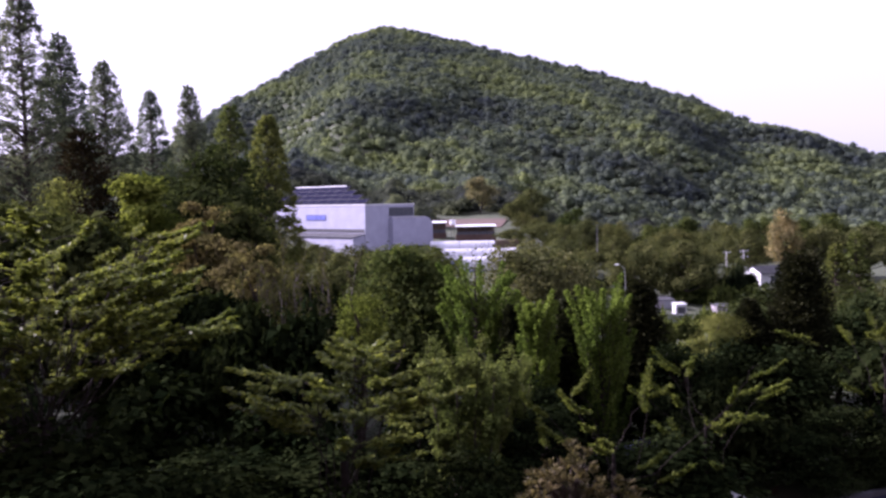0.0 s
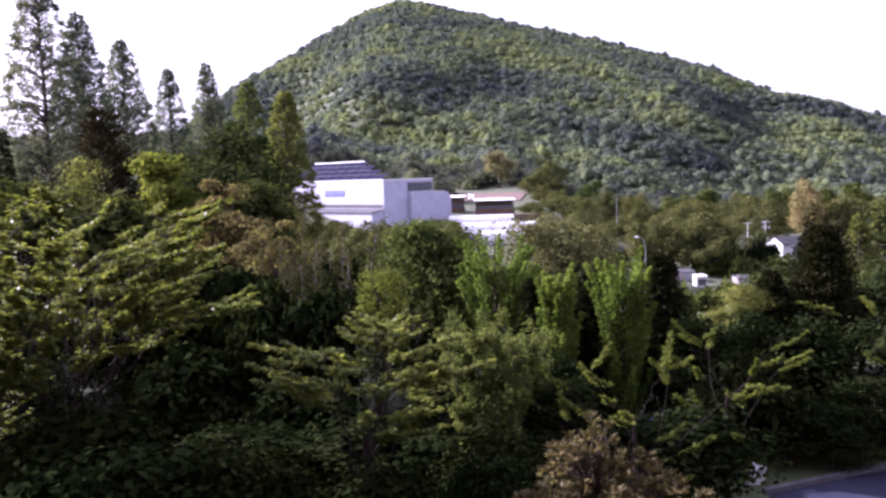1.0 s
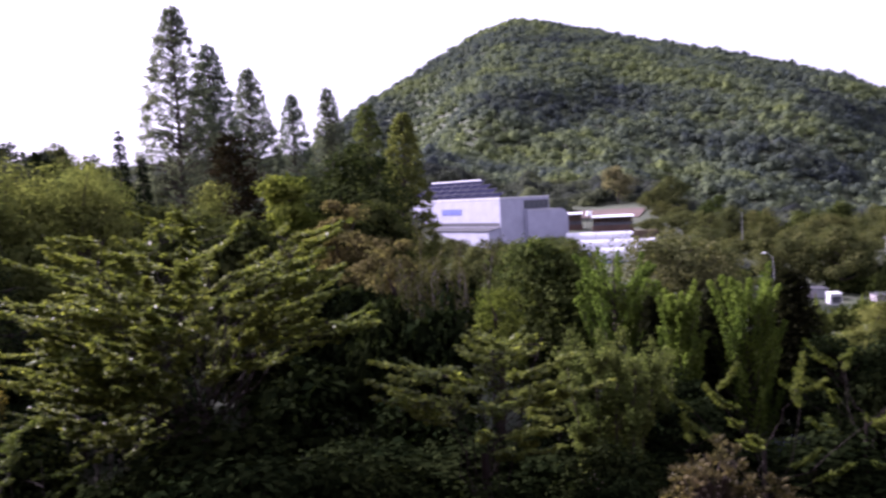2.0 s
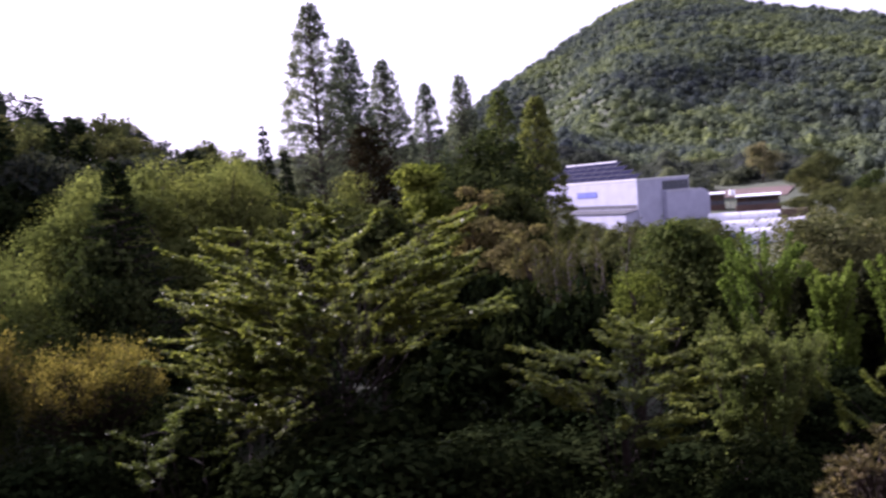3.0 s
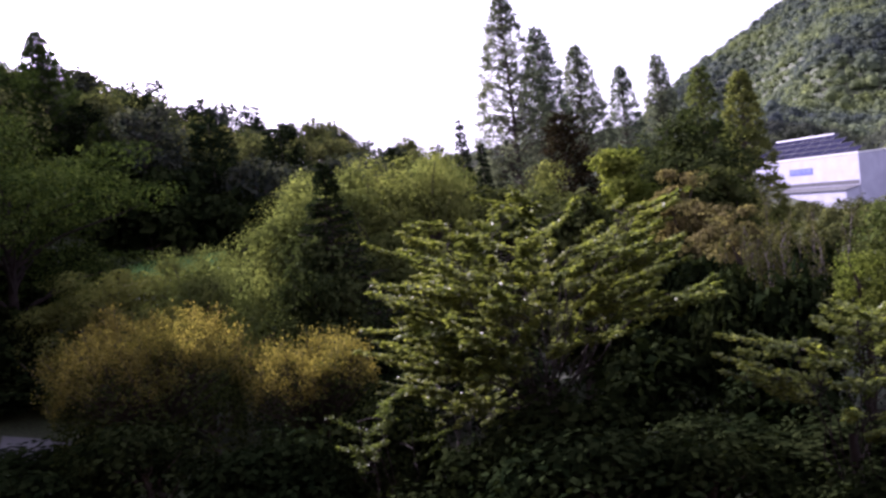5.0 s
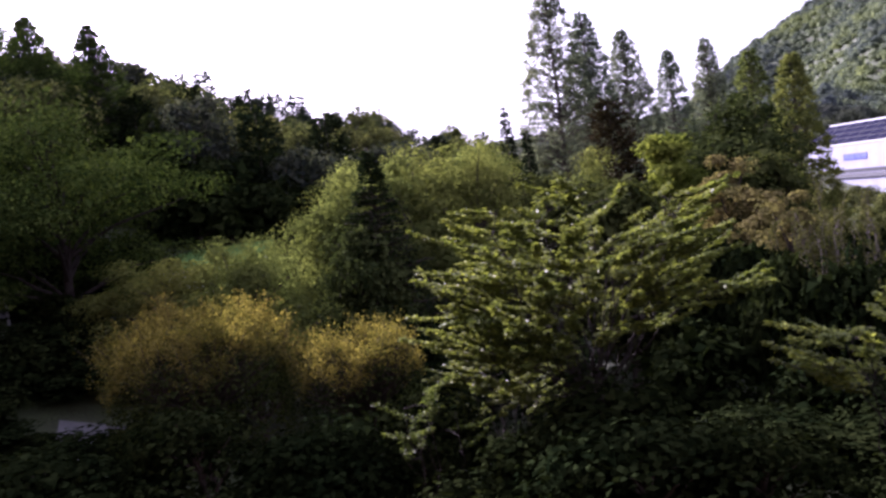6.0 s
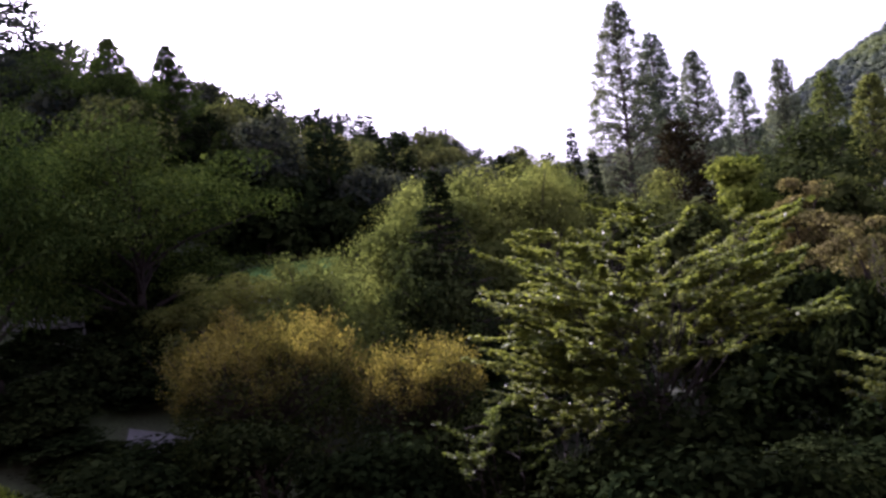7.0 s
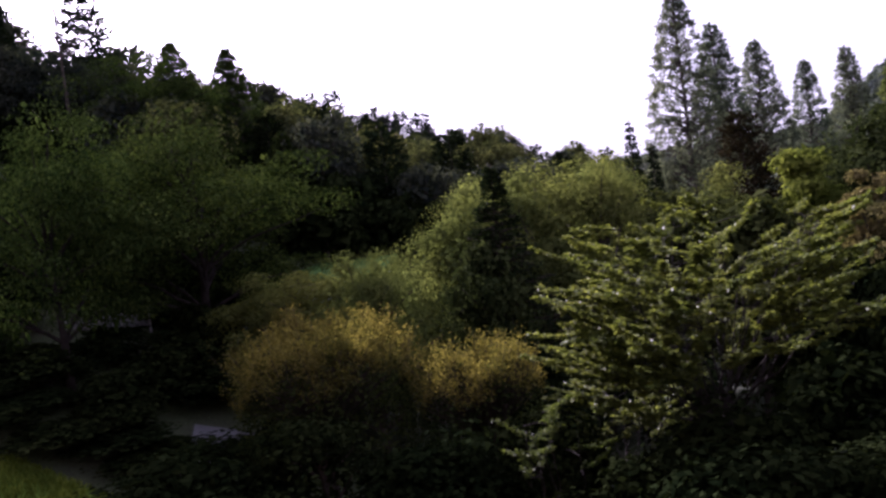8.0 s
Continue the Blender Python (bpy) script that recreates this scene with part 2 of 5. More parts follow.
def spray_tree(seed, height, width, limbs=24, seconds=11, twigs=9, per=14, leaf=0.13, low=0.12, climb=0.34, sweep=0.10, slender=1.0):
    """A spreading tree: limbs reach out to a domed head and end in flat feathery plumes that rise outward. Returns trunk and crown."""
    rng = np.random.default_rng(seed)
    lines = [(np.array([(0, 0, z * height) for z in (0, 0.13, 0.26, 0.36, 0.46, 0.56, 0.67)]), np.linspace(0.026 * height, 0.006 * height, 7))]
    leaves = ([], [], [])
    for i in range(limbs):
        a = 2.39996 * i + rng.uniform(-0.3, 0.3)
        lift = (i + 0.5) / limbs  # from the lowest limb to the highest
        reach = width * 0.5 * math.sqrt(max(0.03, 1 - lift ** 2.2)) * rng.uniform(0.72, 1.1)
        end = np.array([math.cos(a) * reach, math.sin(a) * reach, height * (low + (0.96 - low) * lift * rng.uniform(0.88, 1.04))])
        start = np.array([0, 0, height * (0.26 + 0.4 * lift)])
        limb = bent(rng, start, end, 9, 0.32, sweep)
        lines.append((limb, np.linspace(0.0024 * height, 0.0008 * height, 9)))
        for _ in range(seconds):
            u = 1 - rng.uniform(0, 0.55) ** 1.2 if rng.random() < 0.8 else 1.0
            s = np.array([np.interp(u * 8, np.arange(9), limb[:, k]) for k in range(3)])
            plume(rng, lines, leaves, s, a + rng.normal(0, 0.65), width * rng.uniform(0.13, 0.24), rng.normal(climb, 0.12) - 0.25 * (1 - u), twigs, per, slender,
                  0.0008 * height, 0.07 if sweep > 0 else -0.07)
    v, f = leaf_blades(rng, *(np.concatenate(q) for q in leaves), leaf, leaf * 0.55)
    return tubes(lines, 4), (v, f)


def umbrella_tree(seed, height, width, open_side, leaf, top=26, low=16, heap=12):
    """A broad, nearly flat-topped tree: boughs end in layered heaps of upswept plumes with gaps between them, low boughs only away from the open side. Returns trunk and crown."""
    rng = np.random.default_rng(seed)
    lines = [(bent(rng, (0, 0, 0), (-0.02 * width, 0, 0.5 * height), 7, 0.06), np.linspace(0.022 * height, 0.012 * height, 7))]
    fork = lines[0][0][-1]
    leaves = ([], [], [])
    boughs = []
    for i in range(top):  # the umbrella
        a, q = 2.39996 * i + rng.normal(0, 0.25), min(0.94, math.sqrt((i + 1.2) / (top + 1.2)) * rng.uniform(0.85, 1.08))
        away = max(0.0, -math.cos(a - open_side))
        boughs.append((a, 0.5 * width * q * (1 - 0.14 * away), height * (0.89 - 0.13 * q ** 2 - q * (0.05 * away + 0.11 * max(0.0, math.cos(a - open_side))) + rng.normal(0, 0.035)), heap))
    for i in range(low):  # low boughs
        boughs.append((open_side - 2.5 + rng.uniform(-1.75, 1.75), 0.5 * width * rng.uniform(0.45, 1.0), height * rng.uniform(0.52, 0.77), max(4, heap - 3)))
    for a, r, z, plumes in boughs:
        end = np.array([math.cos(a) * r, math.sin(a) * r, z])
        start = fork * np.array([1, 1, 0]) + np.array([0, 0, rng.uniform(0.20, 0.46) * height])
        bough = bent(rng, start, end, 9, 0.3, 0.04)
        lines.append((bough, np.linspace(0.0026 * height, 0.0009 * height, 9)))
        across = np.array([-math.sin(a), math.cos(a), 0])
        for k in range(plumes):
            u = 1 - rng.uniform(0, 0.42)
            s = np.array([np.interp(u * 8, np.arange(9), bough[:, j]) for j in range(3)])
            shift = rng.normal(0, 0.42)
            root = s + across * shift + np.array([0, 0, rng.normal(0.05, 0.08)])
            lines.append((np.array([s, 0.5 * (s + root) + np.array([0, 0, 0.04]), root]), [0.012, 0.010, 0.008]))
            plume(rng, lines, leaves, root, a + 0.7 * shift + rng.normal(0, 0.3), rng.uniform(0.6, 1.35), rng.normal(0.30, 0.13), 13, 17, 0.75, 0.0007 * height, -0.05)
    v, f = leaf_blades(rng, *(np.concatenate(q) for q in leaves), leaf, leaf * 0.58)
    return tubes(lines, 4), (v, f)


def needle_cone(seed, height, width, whorls, arms, per, blade, base=0.08, slim=1.0, lift=0.15, gaps=0.0, limbs=True, bushy=0.0, plump=0.0):
    """A conifer: a straight stem, whorls of arms, fronds along each arm. Returns trunk and crown."""
    rng = np.random.default_rng(seed)
    stem = bent(rng, (0, 0, 0), (rng.normal(0, 0.01) * height, rng.normal(0, 0.01) * height, height * 0.985), 12, 0.012)
    lines = [(stem, np.linspace(0.016 * height, 0.002 * height, 12))]
    pos, along, face = [], [], []
    for i in range(whorls):
        for k in range(arms):
            u = base + (0.985 - base) * min(1, max(0, (i + rng.uniform(-1.2, 1.2)) / whorls))
            c = np.array([np.interp(u * 11, np.arange(12), stem[:, j]) for j in range(3)])
            if rng.random() < gaps:
                continue
            a = rng.uniform(0, 2 * np.pi)
            ln = 0.5 * width * (1 - u) ** slim / (1 - base) ** slim * rng.uniform(0.68 + 0.3 * min(1, 3 * bushy), 1.05) + 0.006 * height
            e = c + np.array([math.cos(a) * ln, math.sin(a) * ln, ln * rng.normal(lift, 0.12)])
            arm = bent(rng, c, e, 4, 0.08)
            if limbs and ln > 0.05 * height:
                lines.append((arm, np.linspace(0.0035 * height, 0.001 * height, 4)))
            m = max(4, int(per * (0.25 + ln / (0.5 * width))))
            uu = rng.uniform(0.01, 1.05, (m, 1)) ** 0.62
            side = np.array([-math.sin(a), math.cos(a), 0])
            spread = (0.30 * (1.1 - uu) * (1 - plump) + 0.24 * plump) * ln + 0.06
            pos.append(c + (e - c) * uu + side * rng.normal(0, 1, (m, 1)) * spread + rng.normal(0, 0.05 * ln, (m, 3)) + rng.normal(0, 1, (m, 3)) * bushy)
            along.append((e - c) / ln + side * rng.normal(0, 0.8, (m, 1)) + rng.normal(0, 0.3 + 2.5 * bushy, (m, 3)))
            face.append(np.array([0, 0, 1.0]) + rng.normal(0, 0.6 + 2.5 * bushy, (m, 3)))
    v, f = leaf_blades(rng, np.concatenate(pos), np.concatenate(along), np.concatenate(face), blade, blade * 0.5)
    return tubes(lines, 5), (v, f)


def feather_cone(seed, height, width, clumps, leaves, blade, slim=0.62, base=0.1):
    """A tall soft cone: a straight stem, many short arms that end in small feathery clumps, a few gaps. Returns trunk and crown."""
    rng = np.random.default_rng(seed)
    stem = bent(rng, (0, 0, 0), (rng.normal(0, 0.006) * height, rng.normal(0, 0.006) * height, height * 0.985), 12, 0.010)
    lines = [(stem, np.linspace(0.012 * height, 0.002 * height, 12))]
    tiers = 46
    tier = rng.integers(0, tiers, clumps)
    u = base + (0.985 - base) * np.clip((tier + rng.normal(0.5, 0.32, clumps)) / tiers, 0, 1) ** 0.92
    wave = 1 + 0.04 * rng.normal(0, 1, tiers)[tier]
    reach = 0.5 * width * ((1 - u) / (1 - base)) ** slim * wave + 0.003 * height
    r = reach * np.where(rng.random(clumps) < 0.68, rng.uniform(0.78, 1.0, clumps), rng.uniform(0.1, 0.72, clumps))
    a = rng.uniform(0, 2 * np.pi, clumps)
    axis = np.stack([np.interp(u * 11, np.arange(12), stem[:, j]) for j in range(3)], 1)
    centre = axis + np.stack([np.cos(a) * r, np.sin(a) * r, 0.10 * r], 1)
    cs = (0.05 * reach + 0.09) * rng.uniform(0.7, 1.35, clumps)
    for i in range(0, clumps, 3):
        if r[i] > 0.4:
            lines.append((np.array([axis[i] - np.array([0, 0, 0.25 * r[i]]), 0.5 * (axis[i] + centre[i]), centre[i]]), [0.04, 0.025, 0.01]))
    weight = cs ** 1.5
    which = rng.choice(clumps, leaves, p=weight / weight.sum())
    out = np.stack([np.cos(a), np.sin(a), np.full(clumps, 0.2)], 1)[which]
    pos = centre[which] + rng.normal(0, 0.5, (leaves, 3)) * cs[which][:, None] * np.array([1.1, 1.1, 0.75]) + out * rng.normal(0, 0.4, (leaves, 1)) * cs[which][:, None]
    v, f = leaf_blades(rng, pos, out + rng.normal(0, 0.7, (leaves, 3)), rng.normal(size=(leaves, 3)) + np.array([0, 0, 0.6]), blade, blade * 0.5)
    return tubes(lines, 4), (v, f)


def upright_tree(seed, height, width, shoots, per, blade):
    """A young upright tree: long plumes climb outward from the stem and end in points. Returns trunk and crown."""
    rng = np.random.default_rng(seed)
    stem = bent(rng, (0, 0, 0), (0, 0, height * 0.93), 9, 0.02)
    lines = [(stem, np.linspace(0.016 * height, 0.003 * height, 9))]
    pos, along, face = [], [], []
    for i in range(shoots):
        u = 0.1 + 0.75 * (i + rng.uniform(0, 1)) / shoots
        c = np.array([np.interp(u * 8, np.arange(9), stem[:, k]) for k in range(3)])
        a = 2.39996 * i + rng.uniform(-0.4, 0.4)
        out = 0.5 * width * rng.uniform(0.55, 1.05) * min(1, 1.5 - 0.95 * u)
        up = min(height * rng.uniform(0.22, 0.42), height * rng.uniform(0.84, 1.03) - c[2])
        e = c + np.array([math.cos(a) * out, math.sin(a) * out, up])
        shoot = bent(rng, c, e, 6, 0.08, -0.10)
        lines.append((shoot, np.linspace(0.005 * height, 0.0012 * height, 6)))
        w = rng.uniform(0.15, 1.03, per) ** 0.8
        q = np.stack([np.interp(w * 5, np.arange(6), shoot[:, k]) for k in range(3)], 1)
        rad = rng.normal(size=(per, 3))
        pos.append(q + rad * (0.015 + 0.11 * np.clip(1.05 - w, 0, 0.55))[:, None])
        along.append(rad * 0.8 + (e - c) / np.linalg.norm(e - c) * 0.9)
        face.append(rng.normal(size=(per, 3)) + np.array([0, 0, 0.8]))
    v, f = leaf_blades(rng, np.concatenate(pos), np.concatenate(along), np.concatenate(face), blade, blade * 0.75)
    return tubes(lines, 5), (v, f)


def stem_clump(seed, height, width, stems, twigs, per, blade):
    """A half-bare tree of many thin upright stems with short twigs and few leaves. Returns trunk and crown."""
    rng = np.random.default_rng(seed)
    lines, pos, along, face = [], [], [], []
    for i in range(stems):
        a, r = 2.39996 * i, 0.5 * width * math.sqrt((i + 0.5) / stems)
        top = np.array([math.cos(a) * r, math.sin(a) * r, height * rng.uniform(0.78, 1.0)])
        stem = bent(rng, top * np.array([0.25, 0.25, 0]), top, 9, 0.10)
        lines.append((stem, np.linspace(0.036, 0.010, 9)))
        for k in range(twigs):
            w = rng.uniform(0.4, 1.0)
            c = np.array([np.interp(w * 8, np.arange(9), stem[:, q]) for q in range(3)])
            b = rng.uniform(0, 2 * np.pi)
            ln = height * rng.uniform(0.05, 0.13)
            e = c + np.array([math.cos(b) * 0.45, math.sin(b) * 0.45, 0.85]) * ln
            lines.append((bent(rng, c, e, 4, 0.12), np.linspace(0.014, 0.005, 4)))
            m = per // twigs
            pos.append(c + (e - c) * rng.uniform(0.2, 1.1, (m, 1)) + rng.normal(0, 0.07, (m, 3)))
            along.append(rng.normal(size=(m, 3)))
            face.append(rng.normal(size=(m, 3)) + np.array([0, 0, 0.8]))
    v, f = leaf_blades(rng, np.concatenate(pos), np.concatenate(along), np.concatenate(face), blade, blade * 0.65)
    return tubes(lines, 4), (v, f)


def rosette_tree(seed, height, width, rosettes, per, blade):
    """A low tree whose twigs end in rosettes of long leathery leaves. Returns trunk and crown."""
    rng = np.random.default_rng(seed)
    stem = bent(rng, (0, 0, 0), (0, 0, height * 0.6), 6, 0.06)
    lines = [(stem, np.linspace(0.02 * height, 0.01 * height, 6))]
    pos, along, face = [], [], []
    for i in range(rosettes):
        d = unit(rng.normal(size=(1, 3)))[0]
        d[2] = abs(d[2]) - 0.25
        c = d * np.array([0.5 * width, 0.5 * width, 0.42 * height]) * rng.uniform(0.6, 1.08) + np.array([0, 0, 0.56 * height])
        s = stem[int(np.clip(round((c[2] / height - 0.15) * 8), 1, 5))]
        lines.append((bent(rng, s, c, 4, 0.15, 0.1), [0.018, 0.014, 0.010, 0.006]))
        a = rng.uniform(0, 2 * np.pi, per)
        spread = rng.uniform(0.5, 1.3, per)
        up = unit((d + np.array([0, 0, 0.7]))[None])[0]
        out = np.stack([np.cos(a) * spread, np.sin(a) * spread, rng.normal(0.1, 0.3, per)], 1) + up * 0.8
        pos.append(c + rng.normal(0, 0.02, (per, 3)))
        along.append(out)
        face.append(up + rng.normal(0, 0.3, (per, 3)))
    v, f = leaf_blades(rng, np.concatenate(pos), np.concatenate(along), np.concatenate(face), blade, blade * 0.34)
    return tubes(lines, 4), (v, f)


def fringe_bush(seed, height, width, shoots, per, blade):
    """A dense broad bush with upright golden shoots along its uneven top, over inner leaves meant for a shade-dark
    colour. Returns trunk, shoots and inner leaves.
    """
    rng = np.random.default_rng(seed)
    lines = [(bent(rng, (0, 0, 0), (rng.normal(0, 0.1), rng.normal(0, 0.1), height * 0.55), 6, 0.06), np.linspace(0.02 * height, 0.008 * height, 6))]

    def top(x, y):
        r2 = (x * x + y * y) * 4 / (width * width)
        wave = 0.045 * np.sin(2.3 * x + seed) * np.cos(1.9 * y + 1) + 0.03 * np.sin(4.7 * x + 2) + 0.03 * np.cos(5.3 * y + seed)
        return height * (0.88 - 0.05 * r2 - 0.09 * r2 ** 3 + wave)

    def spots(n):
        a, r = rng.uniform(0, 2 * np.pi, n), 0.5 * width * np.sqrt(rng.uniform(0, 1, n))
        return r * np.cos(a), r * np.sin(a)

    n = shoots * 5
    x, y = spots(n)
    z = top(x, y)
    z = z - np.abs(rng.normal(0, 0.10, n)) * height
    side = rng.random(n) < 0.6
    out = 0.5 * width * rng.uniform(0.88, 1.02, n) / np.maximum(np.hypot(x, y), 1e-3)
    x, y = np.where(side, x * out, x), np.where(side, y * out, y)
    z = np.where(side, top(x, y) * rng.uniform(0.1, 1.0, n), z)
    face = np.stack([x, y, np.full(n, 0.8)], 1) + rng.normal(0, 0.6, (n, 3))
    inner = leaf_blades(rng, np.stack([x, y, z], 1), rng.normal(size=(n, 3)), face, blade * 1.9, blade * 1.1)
    x, y = spots(shoots)
    pos, along, faces, size = [], [], [], []
    for i in range(shoots):
        c = np.array([x[i], y[i], top(x[i], y[i]) - 0.15])
        e = c + np.array([0.16 * x[i], 0.16 * y[i], 1.0]) * min(0.8, rng.gamma(3.0, 0.13)) + rng.normal(0, 0.1, 3)
        if i < 300:
            lines.append((np.array([(0, 0, height * 0.5), c, e]), [0.02, 0.01, 0.004]))
        w = rng.uniform(-0.1, 1.03, (per, 1))
        rad = rng.normal(size=(per, 3))
        pos.append(c + (e - c) * w + rad * 0.055)
        along.append(rad * 0.7 + unit((e - c)[None]) * 0.8)
        faces.append(rng.normal(size=(per, 3)) + np.array([0, 0, 0.7]))
    v, f = leaf_blades(rng, np.concatenate(pos), np.concatenate(along), np.concatenate(faces), blade, blade * 0.6)
    return tubes(lines, 4), (v, f), inner


# ---- terrain ----
def smooth(u):
    u = np.clip(u, 0, 1)
    return u * u * (3 - 2 * u)


MOUNTAIN_RIDGE = [(-500, 866, 9), (-423, 906, 31), (-301, 954, 77), (-254, 967, 98), (-227, 974, 115), (-180, 984, 150), (-141, 990, 172), (-115, 993, 188), (-89, 996, 200), (-59, 998, 208), (-24, 1000, 201),
                  (15, 997, 190), (79, 982, 172), (140, 963, 154), (198, 941, 131), (253, 916, 105), (304, 889, 84), (351, 860, 61), (394, 830, 41), (420, 809, 31), (487, 750, 10), (551, 680, -6)]
HILL_RIDGE = [(-92, -30, 24), (-82, 10, 23), (-84, 32, 23.3), (-90, 46, 22.3), (-94, 58, 21.7), (-95, 68, 20.8), (-94, 76, 20.8), (-91, 81, 18.6), (-88, 88, 17.9), (-85, 97, 16.5), (-82, 102, 13.5), (-78, 106, 10.8), (-76, 112, 9.6), (-72, 122, 7.1)]


def ridge_height(x, y, ridge, slope):
    """Height of a hill that falls away evenly from a crest line."""
    best = np.full(np.shape(x), -1e9)
    for (ax, ay, az), (bx, by, bz) in zip(ridge, ridge[1:]):
        dx, dy = bx - ax, by - ay
        u = np.clip(((x - ax) * dx + (y - ay) * dy) / (dx * dx + dy * dy), 0, 1)
        d = np.hypot(x - ax - u * dx, y - ay - u * dy)
        best = np.maximum(best, az + (bz - az) * u - slope * np.maximum(0, np.sqrt(d * d + 36) - 6))
    return best


def ground_height(x, y):
    """The lie of the land: level by the road, a valley ahead, a wooded hill and the mountain."""
    x, y = np.asarray(x, float), np.asarray(y, float)
    fall = -14.5 * smooth((y - 32) / 110) * smooth((x + 85) / 60)
    back = np.maximum(0, y - 150) * (0.10 - 0.085 * smooth((x - 22) / 40)) * (1 - smooth((y - 420) / 500))
    base = fall + back + 0.5 * np.sin(x * 0.05) * np.sin(y * 0.043) * smooth((np.hypot(x, y) - 30) / 40)
    steep = 0.37 + 0.25 * smooth((-x - 60) / 110)
    m = ridge_height(x, y, MOUNTAIN_RIDGE, steep)
    m = m + (7 * np.sin(x * 0.031 + 1 + 0.004 * y) * np.sin(y * 0.012) + 4 * np.sin(x * 0.06 + 0.02 * y) * np.cos(y * 0.043)) * smooth((150 - m) / 90)
    h = ridge_height(x, y, HILL_RIDGE, 0.42)
    k = 5.0
    top = np.maximum(np.maximum(base, m), h)
    return top + np.log(np.exp((base - top) / k) + np.exp((m - top) / k) + np.exp((h - top) / k)) * k * smooth((np.hypot(x, y) - 40) / 60)


# ---- ground ----
def ground_material():
    m, n, l, p = base_material("grass_and_soil")
    soil = ramp(n, l, noise_node(n, l, 0.25, 8.0), [(0.35, (0.025, 0.032, 0.012)), (0.55, (0.035, 0.05, 0.014)), (0.75, (0.06, 0.05, 0.03))])
    grain_fac = noise_node(n, l, 9.0, 6.0)
    grain = ramp(n, l, grain_fac, [(0.3, (0.6, 0.6, 0.6)), (0.7, (1.25, 1.25, 1.2))])
    a = n.new("ShaderNodeMix")
    a.data_type, a.blend_type = "RGBA", "MULTIPLY"
    a.inputs["Factor"].default_value = 1
    l.new(soil, a.inputs["A"]), l.new(grain, a.inputs["B"])
    l.new(a.outputs["Result"], p.inputs["Base Color"])
    p.inputs["Roughness"].default_value = 0.95
    bp = n.new("ShaderNodeBump")
    bp.inputs["Strength"].default_value, bp.inputs["Distance"].default_value = 0.45, 0.06
    l.new(grain_fac, bp.inputs["Height"]), l.new(bp.outputs["Normal"], p.inputs["Normal"])
    return m


def build_ground():
    u = np.linspace(-1, 1, 171)
    line = np.sign(u) * (260 * np.abs(u) + 2240 * np.abs(u) ** 4)
    gx, gy = np.meshgrid(line, line, indexing="ij")
    v = np.stack([gx, gy, ground_height(gx, gy)], -1).reshape(-1, 3)
    n = len(line)
    i = (np.arange(n - 1)[:, None] * n + np.arange(n - 1)[None]).ravel()
    me = quads_mesh("ground", v, np.stack([i, i + n, i + n + 1, i + 1], 1))
    me.materials.append(ground_material())
    for poly in me.polygons:
        poly.use_smooth = True
    tagged(new("ground", me), "grassy soil that rises to wooded slopes", "ground", kind="structure")


build_ground()


# ---- the wooded mountain ----
def dome(rings, sides):
    """Unit directions and faces of a cap that reaches a little below its equator."""
    up = np.linspace(radians(-25), radians(78), rings)
    turn = np.linspace(0, 2 * np.pi, sides, endpoint=False)
    d = np.stack([np.cos(up)[:, None] * np.cos(turn + 0.5 * (np.arange(rings) % 2)[:, None]), np.cos(up)[:, None] * np.sin(turn + 0.5 * (np.arange(rings) % 2)[:, None]),
                  np.repeat(np.sin(up)[:, None], sides, 1)], -1).reshape(-1, 3)
    f = [(i * sides + k, i * sides + (k + 1) % sides, (i + 1) * sides + (k + 1) % sides, (i + 1) * sides + k) for i in range(rings - 1) for k in range(sides)]
    half = (rings - 1) * sides
    f += [(half, half + 1, half + 2, half + 3)] if sides == 4 else [(half + k, half + k + 1, half + k + 2, half + (k + 3) % sides) for k in range(0, sides - 2, 2)]
    return d, np.array(f)


def forest(name, label, spots, size, material, seed, cards, blade, flatness):
    """Far woods: every tree a heap of uneven leafy domes with tufts on them, all in one mesh."""
    rng = np.random.default_rng(seed)
    vs, fs, count = [], [], 0
    n = len(spots)
    grow = size * np.clip(rng.lognormal(0, 0.25, n), 0.6, 1.6)
    tall = rng.uniform(*flatness, n)
    lift = grow * rng.uniform(0.1, 0.5, n)
    d, f = dome(3, 6)
    k = len(d)
    stretch = np.stack([np.ones(n), np.ones(n), tall], 1)
    middle = spots + np.stack([0 * lift, 0 * lift, lift], 1)
    rr = grow[:, None] * 0.62 * (1 + rng.normal(0, 0.12, (n, k)))
    vs.append((middle[:, None] + d[None] * rr[..., None] * stretch[:, None]).reshape(-1, 3))
    fs.append((f[None] + (np.arange(n) * k)[:, None, None]).reshape(-1, 4))
    count = n * k
    # leafy tufts all over the domes
    which = np.repeat(np.arange(n), cards)
    out = unit(rng.normal(size=(len(which), 3)))
    out[:, 2] = np.abs(out[:, 2]) - 0.2
    pos = middle[which] + out * grow[which][:, None] * stretch[which] * rng.uniform(0.58, 1.10, (len(which), 1))
    face = unit(out + np.array([0, 0, 0.35]) + rng.normal(0, 0.4, out.shape))
    along = np.cross(face, rng.normal(size=out.shape))
    v, g = leaf_blades(rng, pos - unit(along) * blade * 0.5, along, face, blade, blade * 0.85)
    vs.append(v)
    fs.append(g + count)
    me = quads_mesh(name, np.concatenate(vs), np.concatenate(fs))
    me.polygons.foreach_set("use_smooth", np.ones(len(me.polygons), dtype=bool))
    me.materials.append(material)
    return tagged(new(name, me), label, "woodland", kind="stuff")


